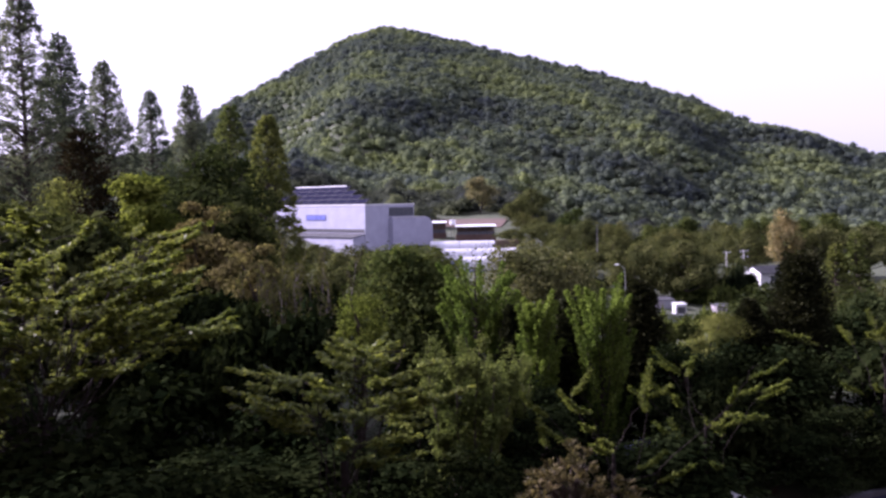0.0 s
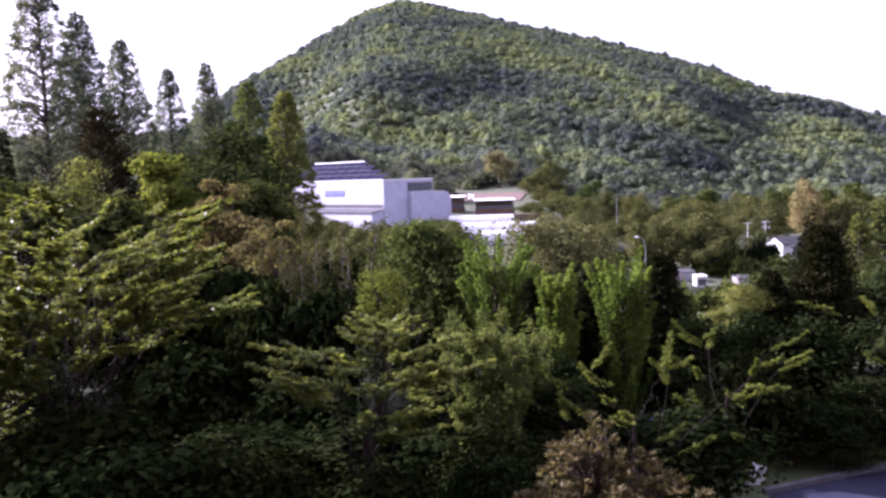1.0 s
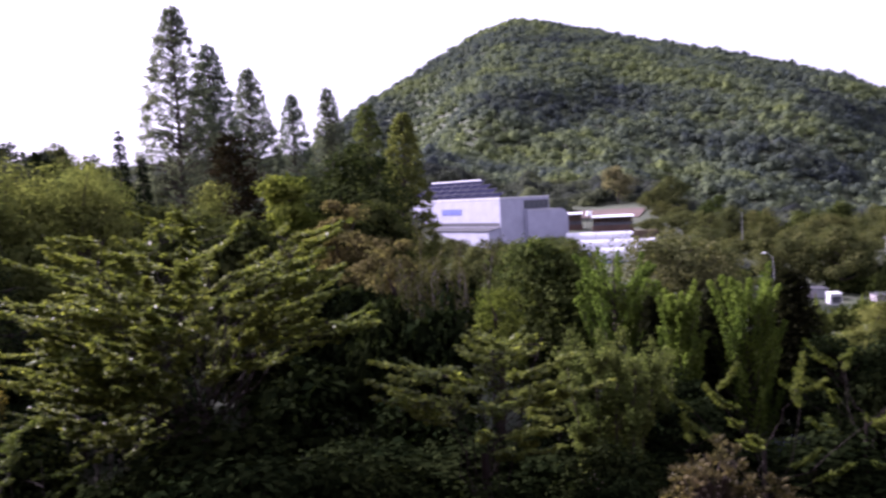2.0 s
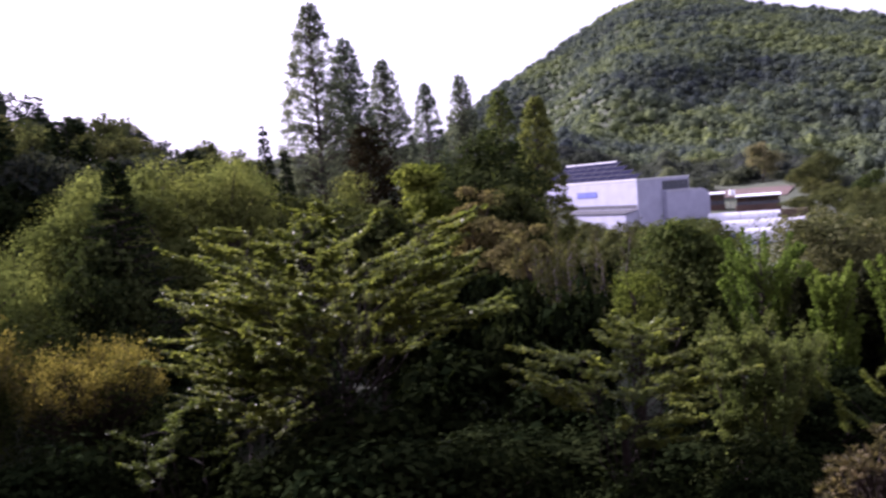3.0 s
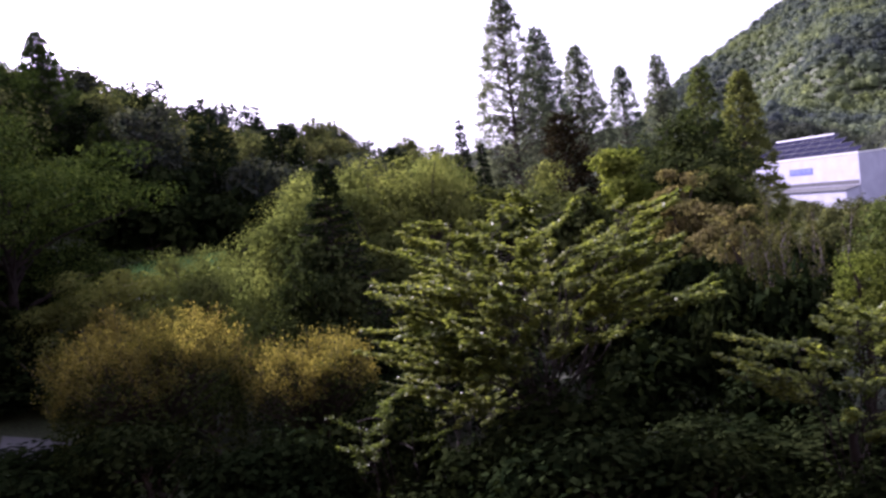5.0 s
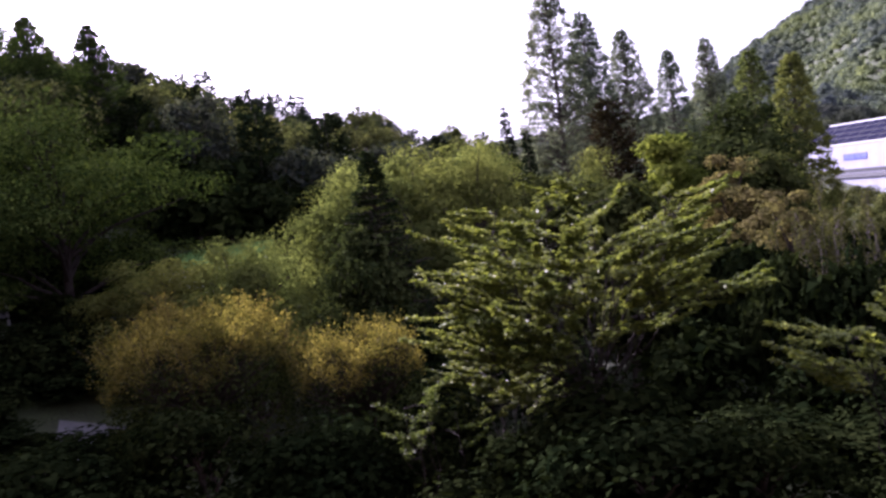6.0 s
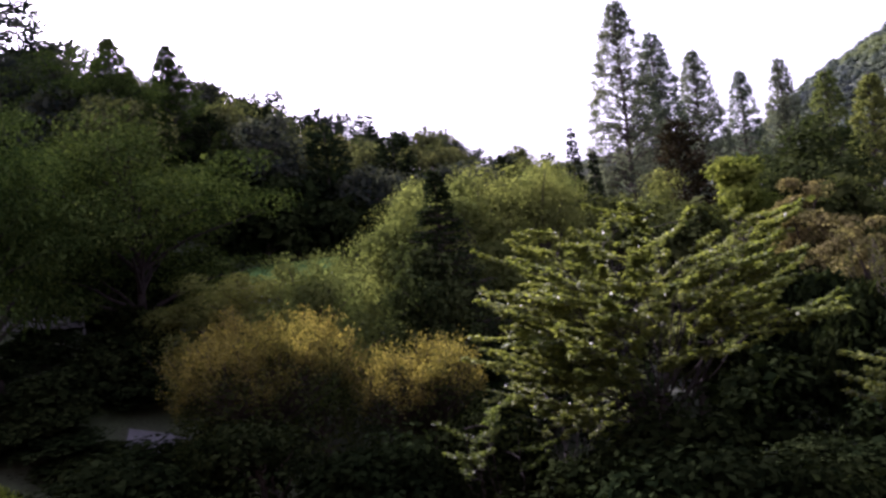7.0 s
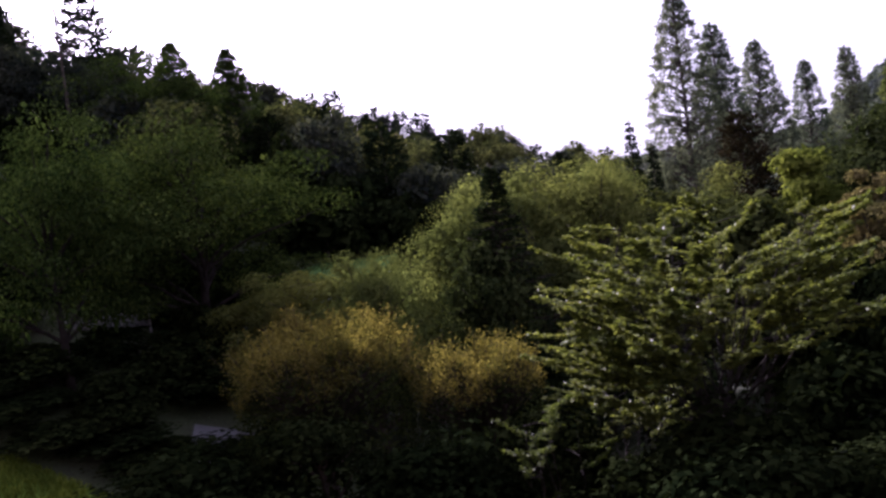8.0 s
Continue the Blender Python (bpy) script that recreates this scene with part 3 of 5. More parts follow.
def scatter(rng, box, step, keep):
    x0, x1, y0, y1 = box
    gx, gy = np.meshgrid(np.arange(x0, x1, step), np.arange(y0, y1, step))
    p = np.stack([gx.ravel(), gy.ravel()], 1) + rng.uniform(-0.45, 0.45, (gx.size, 2)) * step
    p = p[keep(p[:, 0], p[:, 1])]
    return np.column_stack([p, ground_height(p[:, 0], p[:, 1])])


def crown_material(name, dark, light):
    """Far leafy crowns: tone by tree and by stand, haze blue in the dark stands, with leafy relief."""
    m, n, l, p = base_material(name)
    g = n.new("ShaderNodeNewGeometry")
    tree_tone = n.new("ShaderNodeMath")
    tree_tone.operation = "MULTIPLY_ADD"
    tree_tone.inputs[1].default_value = 0.08
    l.new(g.outputs["Random Per Island"], tree_tone.inputs[0])
    l.new(noise_node(n, l, 0.085, 2.0), tree_tone.inputs[2])
    own = ramp(n, l, tree_tone.outputs[0], [(0.42, dark), (0.80, light)])
    # The blue dark end puts distance haze into the stands' colour.
    stand_haze_tone = ramp(n, l, noise_node(n, l, 0.012, 5.0), [(0.38, (0.56, 0.56, 0.70)), (0.5, (0.96, 0.97, 0.96)), (0.62, (1.30, 1.28, 0.84))])
    tuft = noise_node(n, l, 1.3, 5.0)
    leafy = ramp(n, l, tuft, [(0.3, (0.7, 0.72, 0.75)), (0.65, (1.12, 1.12, 1.08))])
    a = n.new("ShaderNodeMix")
    a.data_type, a.blend_type = "RGBA", "MULTIPLY"
    a.inputs["Factor"].default_value = 1
    l.new(own, a.inputs["A"]), l.new(stand_haze_tone, a.inputs["B"])
    b = n.new("ShaderNodeMix")
    b.data_type, b.blend_type = "RGBA", "MULTIPLY"
    b.inputs["Factor"].default_value = 1
    l.new(a.outputs["Result"], b.inputs["A"]), l.new(leafy, b.inputs["B"])
    l.new(b.outputs["Result"], p.inputs["Base Color"])
    p.inputs["Roughness"].default_value, p.inputs["Specular IOR Level"].default_value = 0.9, 0.05
    t = n.new("ShaderNodeBsdfTranslucent")
    mix = n.new("ShaderNodeMixShader")
    mix.inputs["Fac"].default_value = 0.45
    l.new(b.outputs["Result"], t.inputs["Color"])
    l.new(p.outputs["BSDF"], mix.inputs[1]), l.new(t.outputs["BSDF"], mix.inputs[2])
    l.new(mix.outputs["Shader"], n["Material Output"].inputs["Surface"])
    bp = n.new("ShaderNodeBump")
    bp.inputs["Strength"].default_value, bp.inputs["Distance"].default_value = 0.5, 1.0
    l.new(tuft, bp.inputs["Height"]), l.new(bp.outputs["Normal"], p.inputs["Normal"])
    return m


# Blue in both tones stands in for haze over the far slope.
HAZED_MOUNTAIN_CROWN = crown_material("hazed_mountain_crowns", (0.070, 0.089, 0.074), (0.138, 0.166, 0.078))


def mountain_keep(x, y):
    m = ridge_height(x, y, MOUNTAIN_RIDGE, 0.37)
    side = np.interp(x, [q[0] for q in MOUNTAIN_RIDGE], [q[1] for q in MOUNTAIN_RIDGE])
    return (y < side + 14) & (y > np.where(x < -5, 292, np.where(x < 38, 328, 262 + 0.1 * x))) & (np.abs(np.arctan2(x - 30, y)) < 0.62) 


# Darker for shade at the mountain's foot, with some haze blue mixed in.
SHADED_FOOT_CROWN = crown_material("shaded_foothill_crowns", (0.038, 0.045, 0.038), (0.098, 0.112, 0.054))
forest("mountain_forest", "mixed green spring forest covering the whole mountain, tinted blue for haze",
       scatter(np.random.default_rng(5), (-460, 560, 262, 1015), 7.0, lambda x, y: mountain_keep(x, y) & (y >= 400)), 4.6, HAZED_MOUNTAIN_CROWN, 6, 40, 1.8, (0.7, 1.1))
forest("foothill_forest", "green broadleaf forest at the foot of the mountain, darkened for shade",
       scatter(np.random.default_rng(8), (-300, 420, 262, 400), 8.2, mountain_keep), 6.2, SHADED_FOOT_CROWN, 7, 130, 1.15, (0.6, 0.95))


# ---- trees ----
def stand(maker, rows, name, label, category, group, bark, leaf, spread=1.0, variants=3):
    """Trees of one kind: x, y, height of the top above the terrace's ground, width. A few are built, the rest are copies at other sizes."""
    made = []
    for i, (x, y, top, width) in enumerate(rows):
        g = float(ground_height(x, y))
        h = top - g
        if i < variants:
            trunk, crown = maker(i, h, width * spread)
            root = tree_thing(name, label, category, group, trunk, crown, bark, leaf, pose(x, y, g, 0, 0, 37 * i))
            made.append((root, h, width))
        else:
            src, sh, sw = made[i % variants]
            root = copy_thing(src, pose(x, y, g, 0, 0, 91 * i + 20))
            root.scale = (width / sw, width / sw, h / sh)
    return made


META_ROWS = [(-26.1, 54.0, 22.8, 6.4), (-26.6, 60.4, 21.3, 5.9), (-25.8, 66.2, 20.3, 6.0), (-24.7, 72.9, 19.0, 5.2), (-22.5, 76.8, 19.8, 5.4)]
stand(lambda i, h, w: feather_cone(20 + i, h * 1.02, w * 1.36, 1700, 36000, 0.20, 0.70), META_ROWS, "metasequoia_tree",
      "tall slender metasequoia with an airy cone of fresh green needles", "tree", "row of metasequoias", BARK, META_LEAF)
stand(lambda i, h, w: feather_cone(30 + i, h, w * 1.3, 900, 26000, 0.23, 0.62), [(-20.0, 80.6, 18.9, 5.8), (-13.5, 66.7, 16.3, 5.0)], "metasequoia_tree",
      "dense yellow-green metasequoia at the end of the row", "tree", "row of metasequoias", BARK, END_META_LEAF, variants=2)

LIGHT_ROWS = [(-23.1, 32.7, 11.3, 8.2), (-24.4, 27.8, 10.3, 5.8), (-24.3, 39.0, 11.2, 5.4), (-23.0, 20.7, 8.4, 5.0), (-18.3, 40.0, 10.0, 5.8), (10.9, 34.3, 4.3, 3.0), (18.2, 32.6, 4.4, 3.4), (20.4, 35.2, 4.4, 3.4), (-25.8, 20.5, 7.9, 4.6), (-27.8, 33.5, 10.6, 6.0), (-28.6, 20.3, 7.9, 4.4), (-22.4, 30.0, 10.8, 5.4), (-20.6, 33.4, 11.2, 5.6), (-25.8, 31.0, 10.9, 5.0), (-26.6, 22.2, 8.0, 3.6), (-25.0, 23.6, 8.1, 3.4)]
stand(lambda i, h, w: broadleaf(40 + i, h, w, 26000, 0.125, 80, 0.03, 0.6, 0.55), LIGHT_ROWS, "broadleaf_tree",
      "round-headed broadleaf tree with light green spring leaves", "tree", "light green trees", BARK, LIGHT_LEAF)
stand(lambda i, h, w: broadleaf(50 + i, h, w, 8000, 0.24, 50, 0.12), [(-14.0, 39.6, 11.6, 3.6)], "yellow_green_tree",
      "broadleaf tree with fresh yellow-green leaves", "tree", "yellow-green trees", BARK, YELLOW_LEAF, variants=1)
stand(lambda i, h, w: broadleaf(55, h, w, 5000, 0.11, 34, 0.1, 0.8, fill=0.0), [(-2.7, 26.8, 7.3, 1.9)], "yellow_green_tree",
      "slim young tree with fresh yellow-green leaves", "tree", "yellow-green trees", BARK, YELLOW_LEAF, variants=1)
DARK_ROWS = [(-12.0, 45.2, 12.1, 7.6), (-17.8, 35.8, 9.4, 6.8), (-13.2, 31.3, 8.8, 4.4), (14.2, 37.6, 5.1, 4.2), (-20.5, 24.6, 8.3, 4.0), (-8.9, 37.0, 9.1, 4.4), (-16.5, 52.0, 10.6, 6.0), (18.9, 37.5, 4.7, 3.4)]
stand(lambda i, h, w: broadleaf(60 + i, h, w, 8800, 0.26, 70, 0.03), DARK_ROWS, "dark_broadleaf_tree",
      "dense broadleaf tree with dark green leaves", "tree", "dark green trees", BARK, DARK_LEAF)
stand(lambda i, h, w: broadleaf(70 + i, h, w, 8000, 0.13, 34, 0.15, 0.7, 0.5), [(-10.2, 35.8, 9.3, 2.9), (-8.6, 34.6, 8.5, 2.8), (-7.1, 32.4, 7.6, 2.4)], "bronze_tree",
      "broadleaf tree with bronze-brown young leaves", "tree", "bronze trees", BARK, BROWN_LEAF, variants=2)
stand(lambda i, h, w: stem_clump(75 + i, h, w, 13, 9, 400, 0.10), [(-4.7, 29.6, 7.5, 3.4), (-5.9, 30.4, 7.3, 2.6)], "budding_tree",
      "half-bare tree of upright pale stems with few brown leaves", "tree", "budding trees", PALE_BARK, BUD_LEAF, variants=2)
stand(lambda i, h, w: broadleaf(80 + i, h, w, 16000, 0.15, 80, 0.1), [(4.9, 44.7, 6.9, 8.2)], "olive_green_tree",
      "broadleaf tree with pale olive-green leaves", "tree", "olive-green trees", BARK, OLIVE_LEAF, variants=1)
stand(lambda i, h, w: stem_clump(85 + i, h, w, 13, 16, 2000, 0.085), [(0.6, 21.0, 5.5, 2.6), (1.6, 22.6, 4.9, 1.8)], "olive_green_shrub",
      "sparse twiggy shrub with small olive-green leaves", "shrub", "olive-green shrubs", BARK, LIGHT_LEAF, variants=1)

stand(lambda i, h, w: needle_cone(90 + i, h, w, 56, 14, 26, 0.20, 0.03, 0.62, 0.5, 0, False), [(4.2, 28.7, 5.7, 3.0), (7.0, 30.2, 6.1, 3.0), (2.4, 28.4, 5.6, 2.0)],
      "conifer_tree", "dense brownish dark green cone-shaped conifer", "tree", "dark conifers", BARK, BROWNISH_NEEDLES, variants=2)
stand(lambda i, h, w: needle_cone(88 + i, h, w, 60, 16, 26, 0.18, 0.02, 0.32 + 0.5 * i, 0.6, 0, False, plump=0.25), [(14.7, 35.0, 6.6, 2.9), (12.7, 35.3, 4.8, 3.4)],
      "conifer_tree", "dense dark conifer column with a blunt brownish top", "tree", "dark conifers", BARK, BROWNISH_NEEDLES, variants=2)
stand(lambda i, h, w: needle_cone(98 + i, h, w, 40, 8, 20, 0.3, 0.04, 0.9, 0.25, 0.05), [(26.0, 56.3, 6.0, 4.6), (28.8, 59.4, 6.6, 4.4)],
      "green_conifer_tree", "pointed green conifer with loose upward arms", "tree", "green conifers", BARK, END_META_LEAF, variants=2)
stand(lambda i, h, w: needle_cone(93, h, w, 56, 10, 44, 0.2, 0.06, 1.1, 0.05, 0.03), [(-21.0, 26.0, 11.3, 9.0)],
      "dark_conifer_tree", "dark green conifer with layered spreading arms", "tree", "", BARK, DARK_NEEDLES, variants=1)
stand(lambda i, h, w: needle_cone(95 + i, h, w, 50, 12, 24, 0.26, 0.03, 0.5, 0.5, 0, False), [(-18.3, 43.8, 13.2, 5.6)],
      "brown_conifer_tree", "dense brownish dark conifer with a blunt top", "tree", "", BARK, BROWN_CONE_LEAF, variants=1)
stand(lambda i, h, w: needle_cone(97 + i, h, w, 60, 7, 40, 0.17, 0.15, 1.1, -0.3, 0.08), [(-24.6, 43.5, 14.0, 4.2), (-24.2, 45.2, 12.5, 4.4)],
      "spire_conifer", "thin dark spire of a conifer with drooping arms", "tree", "spire conifers", BARK, CONE_LEAF, variants=2)
stand(lambda i, h, w: upright_tree(100 + i, h, w, 44, 420, 0.09), [(1.1, 30.0, 7.2, 3.9), (2.9, 26.8, 6.0, 1.5), (5.2, 27.5, 6.4, 2.4), (1.9, 29.6, 6.1, 2.2)],
      "ginkgo_tree", "young ginkgo with upright shoots of bright green leaves", "tree", "ginkgo trees", BARK, GINKGO_LEAF)

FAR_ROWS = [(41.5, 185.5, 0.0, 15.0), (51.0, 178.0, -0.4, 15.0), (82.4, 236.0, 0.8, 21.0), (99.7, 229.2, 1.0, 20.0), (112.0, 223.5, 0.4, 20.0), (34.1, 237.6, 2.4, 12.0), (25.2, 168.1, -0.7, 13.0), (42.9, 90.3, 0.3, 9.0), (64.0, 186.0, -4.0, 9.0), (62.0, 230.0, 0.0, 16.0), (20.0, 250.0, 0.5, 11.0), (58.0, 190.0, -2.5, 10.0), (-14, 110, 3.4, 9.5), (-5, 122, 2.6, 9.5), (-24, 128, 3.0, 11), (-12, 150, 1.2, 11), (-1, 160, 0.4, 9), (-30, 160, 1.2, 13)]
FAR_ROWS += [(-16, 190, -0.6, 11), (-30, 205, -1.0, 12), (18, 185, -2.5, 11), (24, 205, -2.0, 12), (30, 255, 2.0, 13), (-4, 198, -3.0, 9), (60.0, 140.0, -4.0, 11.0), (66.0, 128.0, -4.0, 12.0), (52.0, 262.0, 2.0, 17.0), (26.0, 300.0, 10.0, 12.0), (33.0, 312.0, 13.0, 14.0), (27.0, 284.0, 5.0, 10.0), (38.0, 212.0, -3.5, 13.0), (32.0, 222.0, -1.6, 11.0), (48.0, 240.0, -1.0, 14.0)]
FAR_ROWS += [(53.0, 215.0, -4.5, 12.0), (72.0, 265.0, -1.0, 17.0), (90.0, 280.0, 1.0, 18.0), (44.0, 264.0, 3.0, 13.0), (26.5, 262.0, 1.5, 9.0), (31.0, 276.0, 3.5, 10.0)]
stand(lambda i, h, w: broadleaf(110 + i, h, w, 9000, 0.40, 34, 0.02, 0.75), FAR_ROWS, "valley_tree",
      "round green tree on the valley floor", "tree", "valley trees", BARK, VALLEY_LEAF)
stand(lambda i, h, w: broadleaf(118 + i, h, w, 5000, 0.5, 26, 0.1, 0.9), [(14.8, 329.7, 18.5, 13.5), (89.5, 222.7, 4.9, 9.5)], "tan_tree",
      "round tree with tan-yellow young leaves", "tree", "tan trees", BARK, TAN_LEAF, variants=2)

FOOT_ROWS = [(x, y, float(ground_height(x, y)) + h, w) for x, y, h, w in ((58, 286, 12, 14), (70, 282, 13, 15), (84, 298, 14, 15), (97, 292, 12, 14), (110, 300, 14, 16), (124, 296, 13, 15), (138, 303, 14, 16), (152, 300, 12, 14), (166, 306, 14, 16), (46, 300, 13, 13), (180, 304, 13, 15), (118, 278, 11, 13), (146, 282, 11, 14), (76, 262, 9, 12))]
stand(lambda i, h, w: broadleaf(300 + i, h, w, 4200, 0.6, 26, 0.02, 0.7), FOOT_ROWS, "foothill_tree",
      "broad dark green tree at the foot of the mountain", "tree", "foothill trees", BARK, MID_LEAF)
SHRUB_ROWS = [(30, 105, -9.6, 5.0), (36, 112, -10.2, 5.0), (42, 120, -10.2, 6.0), (48, 126, -10.4, 6.0), (33, 130, -10.4, 5.0), (40, 140, -11.4, 6.0), (46, 148, -11.8, 5.0), (55, 142, -10.6, 6.0), (26, 120, -9.4, 6.0), (60, 158, -10.4, 7.0), (36, 158, -11.0, 7.0), (30, 176, -9.5, 8.0), (56, 172, -10.2, 5.0), (37, 182, -10.4, 6.0), (42, 180, -11.2, 6.0), (50, 178, -11.0, 6.0), (55, 180, -11.2, 6.0), (60, 178, -10.8, 6.0), (33, 190, -9.6, 7.0), (53, 164, -12.4, 4.0)]
stand(lambda i, h, w: broadleaf(125 + i, h, w, 2200, 0.5, 40, 0.0, 0.8), SHRUB_ROWS, "valley_shrub",
      "low green shrub on the valley floor", "shrub", "valley shrubs", BARK, MID_LEAF, variants=2)
HEDGE_ROWS = [(43 + 2.9 * k, 190.0 - 0.9 * k, -9.6 + 0.5 * (k % 3), 3.4) for k in range(-5, 9)]
stand(lambda i, h, w: needle_cone(128 + i, h, w, 26, 8, 9, 0.5, 0.02, 0.5, 0.4, 0, False), HEDGE_ROWS, "hedge_conifer",
      "small dark conifer in a hedge row", "tree", "hedge conifers", BARK, CONE_LEAF, variants=2)

stand(lambda i, h, w: broadleaf(66, h, w, 11000, 0.2, 80, 0.03), [(-1.1, 33.0, 7.4, 6.6)], "mid_green_tree",
      "spreading broadleaf tree with mid-green leaves", "tree", "", BARK, MID_LEAF, variants=1)

# the near trees below the window
stand(lambda i, h, w: umbrella_tree(132, h, w, -0.45, 0.125), [(-8.7, 18.6, 9.2, 7.4)], "cherry_tree",
      "large spreading cherry tree with layered green sprays", "tree", "cherry trees", CHERRY_BARK, CHERRY_LEAF, variants=1)
stand(lambda i, h, w: umbrella_tree(140 + i, h, w, -0.3, 0.115, 8, 4, 7), [(-2.0, 17.9, 7.0, 2.5), (-11.6, 18.6, 5.6, 2.0)], "cherry_tree",
      "small cherry tree with layered green sprays", "tree", "cherry trees", CHERRY_BARK, CHERRY_LEAF, variants=1)
stand(lambda i, h, w: umbrella_tree(143, h, w, -0.3, 0.085, 5, 0, 2), [(-11.2, 14.7, 5.3, 0.9)], "cherry_tree",
      "low young cherry tree with a few glossy green sprays", "tree", "cherry trees", CHERRY_BARK, SHADED_CHERRY_LEAF, variants=1)
stand(lambda i, h, w: spray_tree(146 + i, h, w, 9, 2, 16, 22, 0.092, 0.66, 0.5, -0.05, 0.45), [(3.7, 18.6, 5.2, 4.2), (6.6, 21.4, 5.1, 3.6), (14.2, 27.2, 5.2, 4.4)], "cherry_tree",
      "small cherry tree with a few long green sprays, darkened for shade", "tree", "cherry trees", CHERRY_BARK, SHADED_CHERRY_LEAF, variants=1)
stand(lambda i, h, w: rosette_tree(150 + i, h, w, 300, 15, 0.15), [(2.0, 14.4, 5.4, 1.8), (2.8, 13.7, 4.85, 2.0), (3.8, 12.9, 4.45, 1.7), (1.3, 13.6, 4.5, 1.6)], "loquat_tree",
      "low loquat tree with rusty brown-green leathery leaves", "tree", "loquat trees", BARK, RUST_LEAF, variants=1)
GOLD_ROWS = [(-19.7, 15.6, 7.0, 5.2), (-15.7, 17.8, 5.9, 3.5)]
for i, (x, y, top, width) in enumerate(GOLD_ROWS):
    g = float(ground_height(x, y))
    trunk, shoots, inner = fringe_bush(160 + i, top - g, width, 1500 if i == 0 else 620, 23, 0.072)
    bush = tree_thing("golden_bush", "tall bush with a fringe of golden-yellow shoots over shade-dark leaves", "bush", "golden bushes", trunk, shoots, BARK, GOLD_LEAF, pose(x, y, g))
    # A darker leaf colour below the shoots takes the place of shade.
    part("inner_foliage", quads_mesh("inner_foliage", *inner), DARK_LEAF, bush, "inner leaves coloured dark for the shade under the shoots")

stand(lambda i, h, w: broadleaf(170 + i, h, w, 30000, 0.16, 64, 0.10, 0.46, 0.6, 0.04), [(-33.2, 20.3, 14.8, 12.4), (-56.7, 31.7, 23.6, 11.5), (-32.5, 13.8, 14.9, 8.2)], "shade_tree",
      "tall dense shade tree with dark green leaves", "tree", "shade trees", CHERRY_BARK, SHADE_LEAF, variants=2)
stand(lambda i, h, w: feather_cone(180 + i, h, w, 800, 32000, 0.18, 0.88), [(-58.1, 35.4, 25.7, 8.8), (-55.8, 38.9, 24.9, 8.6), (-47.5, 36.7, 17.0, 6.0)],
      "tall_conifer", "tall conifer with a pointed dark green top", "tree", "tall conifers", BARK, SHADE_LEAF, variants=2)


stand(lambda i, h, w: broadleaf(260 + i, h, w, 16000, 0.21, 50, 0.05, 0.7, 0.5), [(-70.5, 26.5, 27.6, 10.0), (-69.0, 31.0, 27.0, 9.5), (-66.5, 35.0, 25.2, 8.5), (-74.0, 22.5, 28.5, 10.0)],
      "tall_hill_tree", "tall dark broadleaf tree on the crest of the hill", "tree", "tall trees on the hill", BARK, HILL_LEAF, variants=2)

# undergrowth between the trees and bushes to the side, near-black in place of shade
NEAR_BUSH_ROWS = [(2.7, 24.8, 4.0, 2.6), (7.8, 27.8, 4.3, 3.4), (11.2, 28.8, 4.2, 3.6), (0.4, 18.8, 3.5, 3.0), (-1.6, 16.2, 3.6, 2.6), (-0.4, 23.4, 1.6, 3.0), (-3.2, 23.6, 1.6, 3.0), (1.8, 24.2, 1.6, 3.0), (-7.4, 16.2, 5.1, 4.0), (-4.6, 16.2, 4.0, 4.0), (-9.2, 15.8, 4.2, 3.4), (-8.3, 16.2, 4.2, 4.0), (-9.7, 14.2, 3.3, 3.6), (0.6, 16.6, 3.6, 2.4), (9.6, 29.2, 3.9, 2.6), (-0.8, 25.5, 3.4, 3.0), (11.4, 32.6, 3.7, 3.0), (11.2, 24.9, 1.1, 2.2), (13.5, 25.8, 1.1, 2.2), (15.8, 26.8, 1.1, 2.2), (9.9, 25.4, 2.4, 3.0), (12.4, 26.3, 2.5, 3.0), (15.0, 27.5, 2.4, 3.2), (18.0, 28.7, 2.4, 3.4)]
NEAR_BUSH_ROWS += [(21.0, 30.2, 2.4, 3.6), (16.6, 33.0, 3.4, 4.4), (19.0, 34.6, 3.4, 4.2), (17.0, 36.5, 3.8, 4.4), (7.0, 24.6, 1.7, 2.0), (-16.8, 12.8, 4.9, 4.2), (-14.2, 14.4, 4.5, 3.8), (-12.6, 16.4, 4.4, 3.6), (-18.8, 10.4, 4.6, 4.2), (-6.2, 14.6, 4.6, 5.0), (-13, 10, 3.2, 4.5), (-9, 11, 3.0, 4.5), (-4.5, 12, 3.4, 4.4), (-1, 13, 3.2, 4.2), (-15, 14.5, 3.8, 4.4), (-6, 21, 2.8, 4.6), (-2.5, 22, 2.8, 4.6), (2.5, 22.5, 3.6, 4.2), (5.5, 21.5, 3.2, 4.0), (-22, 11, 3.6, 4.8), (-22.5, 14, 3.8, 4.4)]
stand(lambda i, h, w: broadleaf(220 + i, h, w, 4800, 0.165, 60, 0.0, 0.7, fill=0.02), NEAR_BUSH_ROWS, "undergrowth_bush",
      "dense green bush under the near trees, leaves darkened for shade", "bush", "undergrowth bushes", BARK, SHADED_UNDER_LEAF, variants=2)
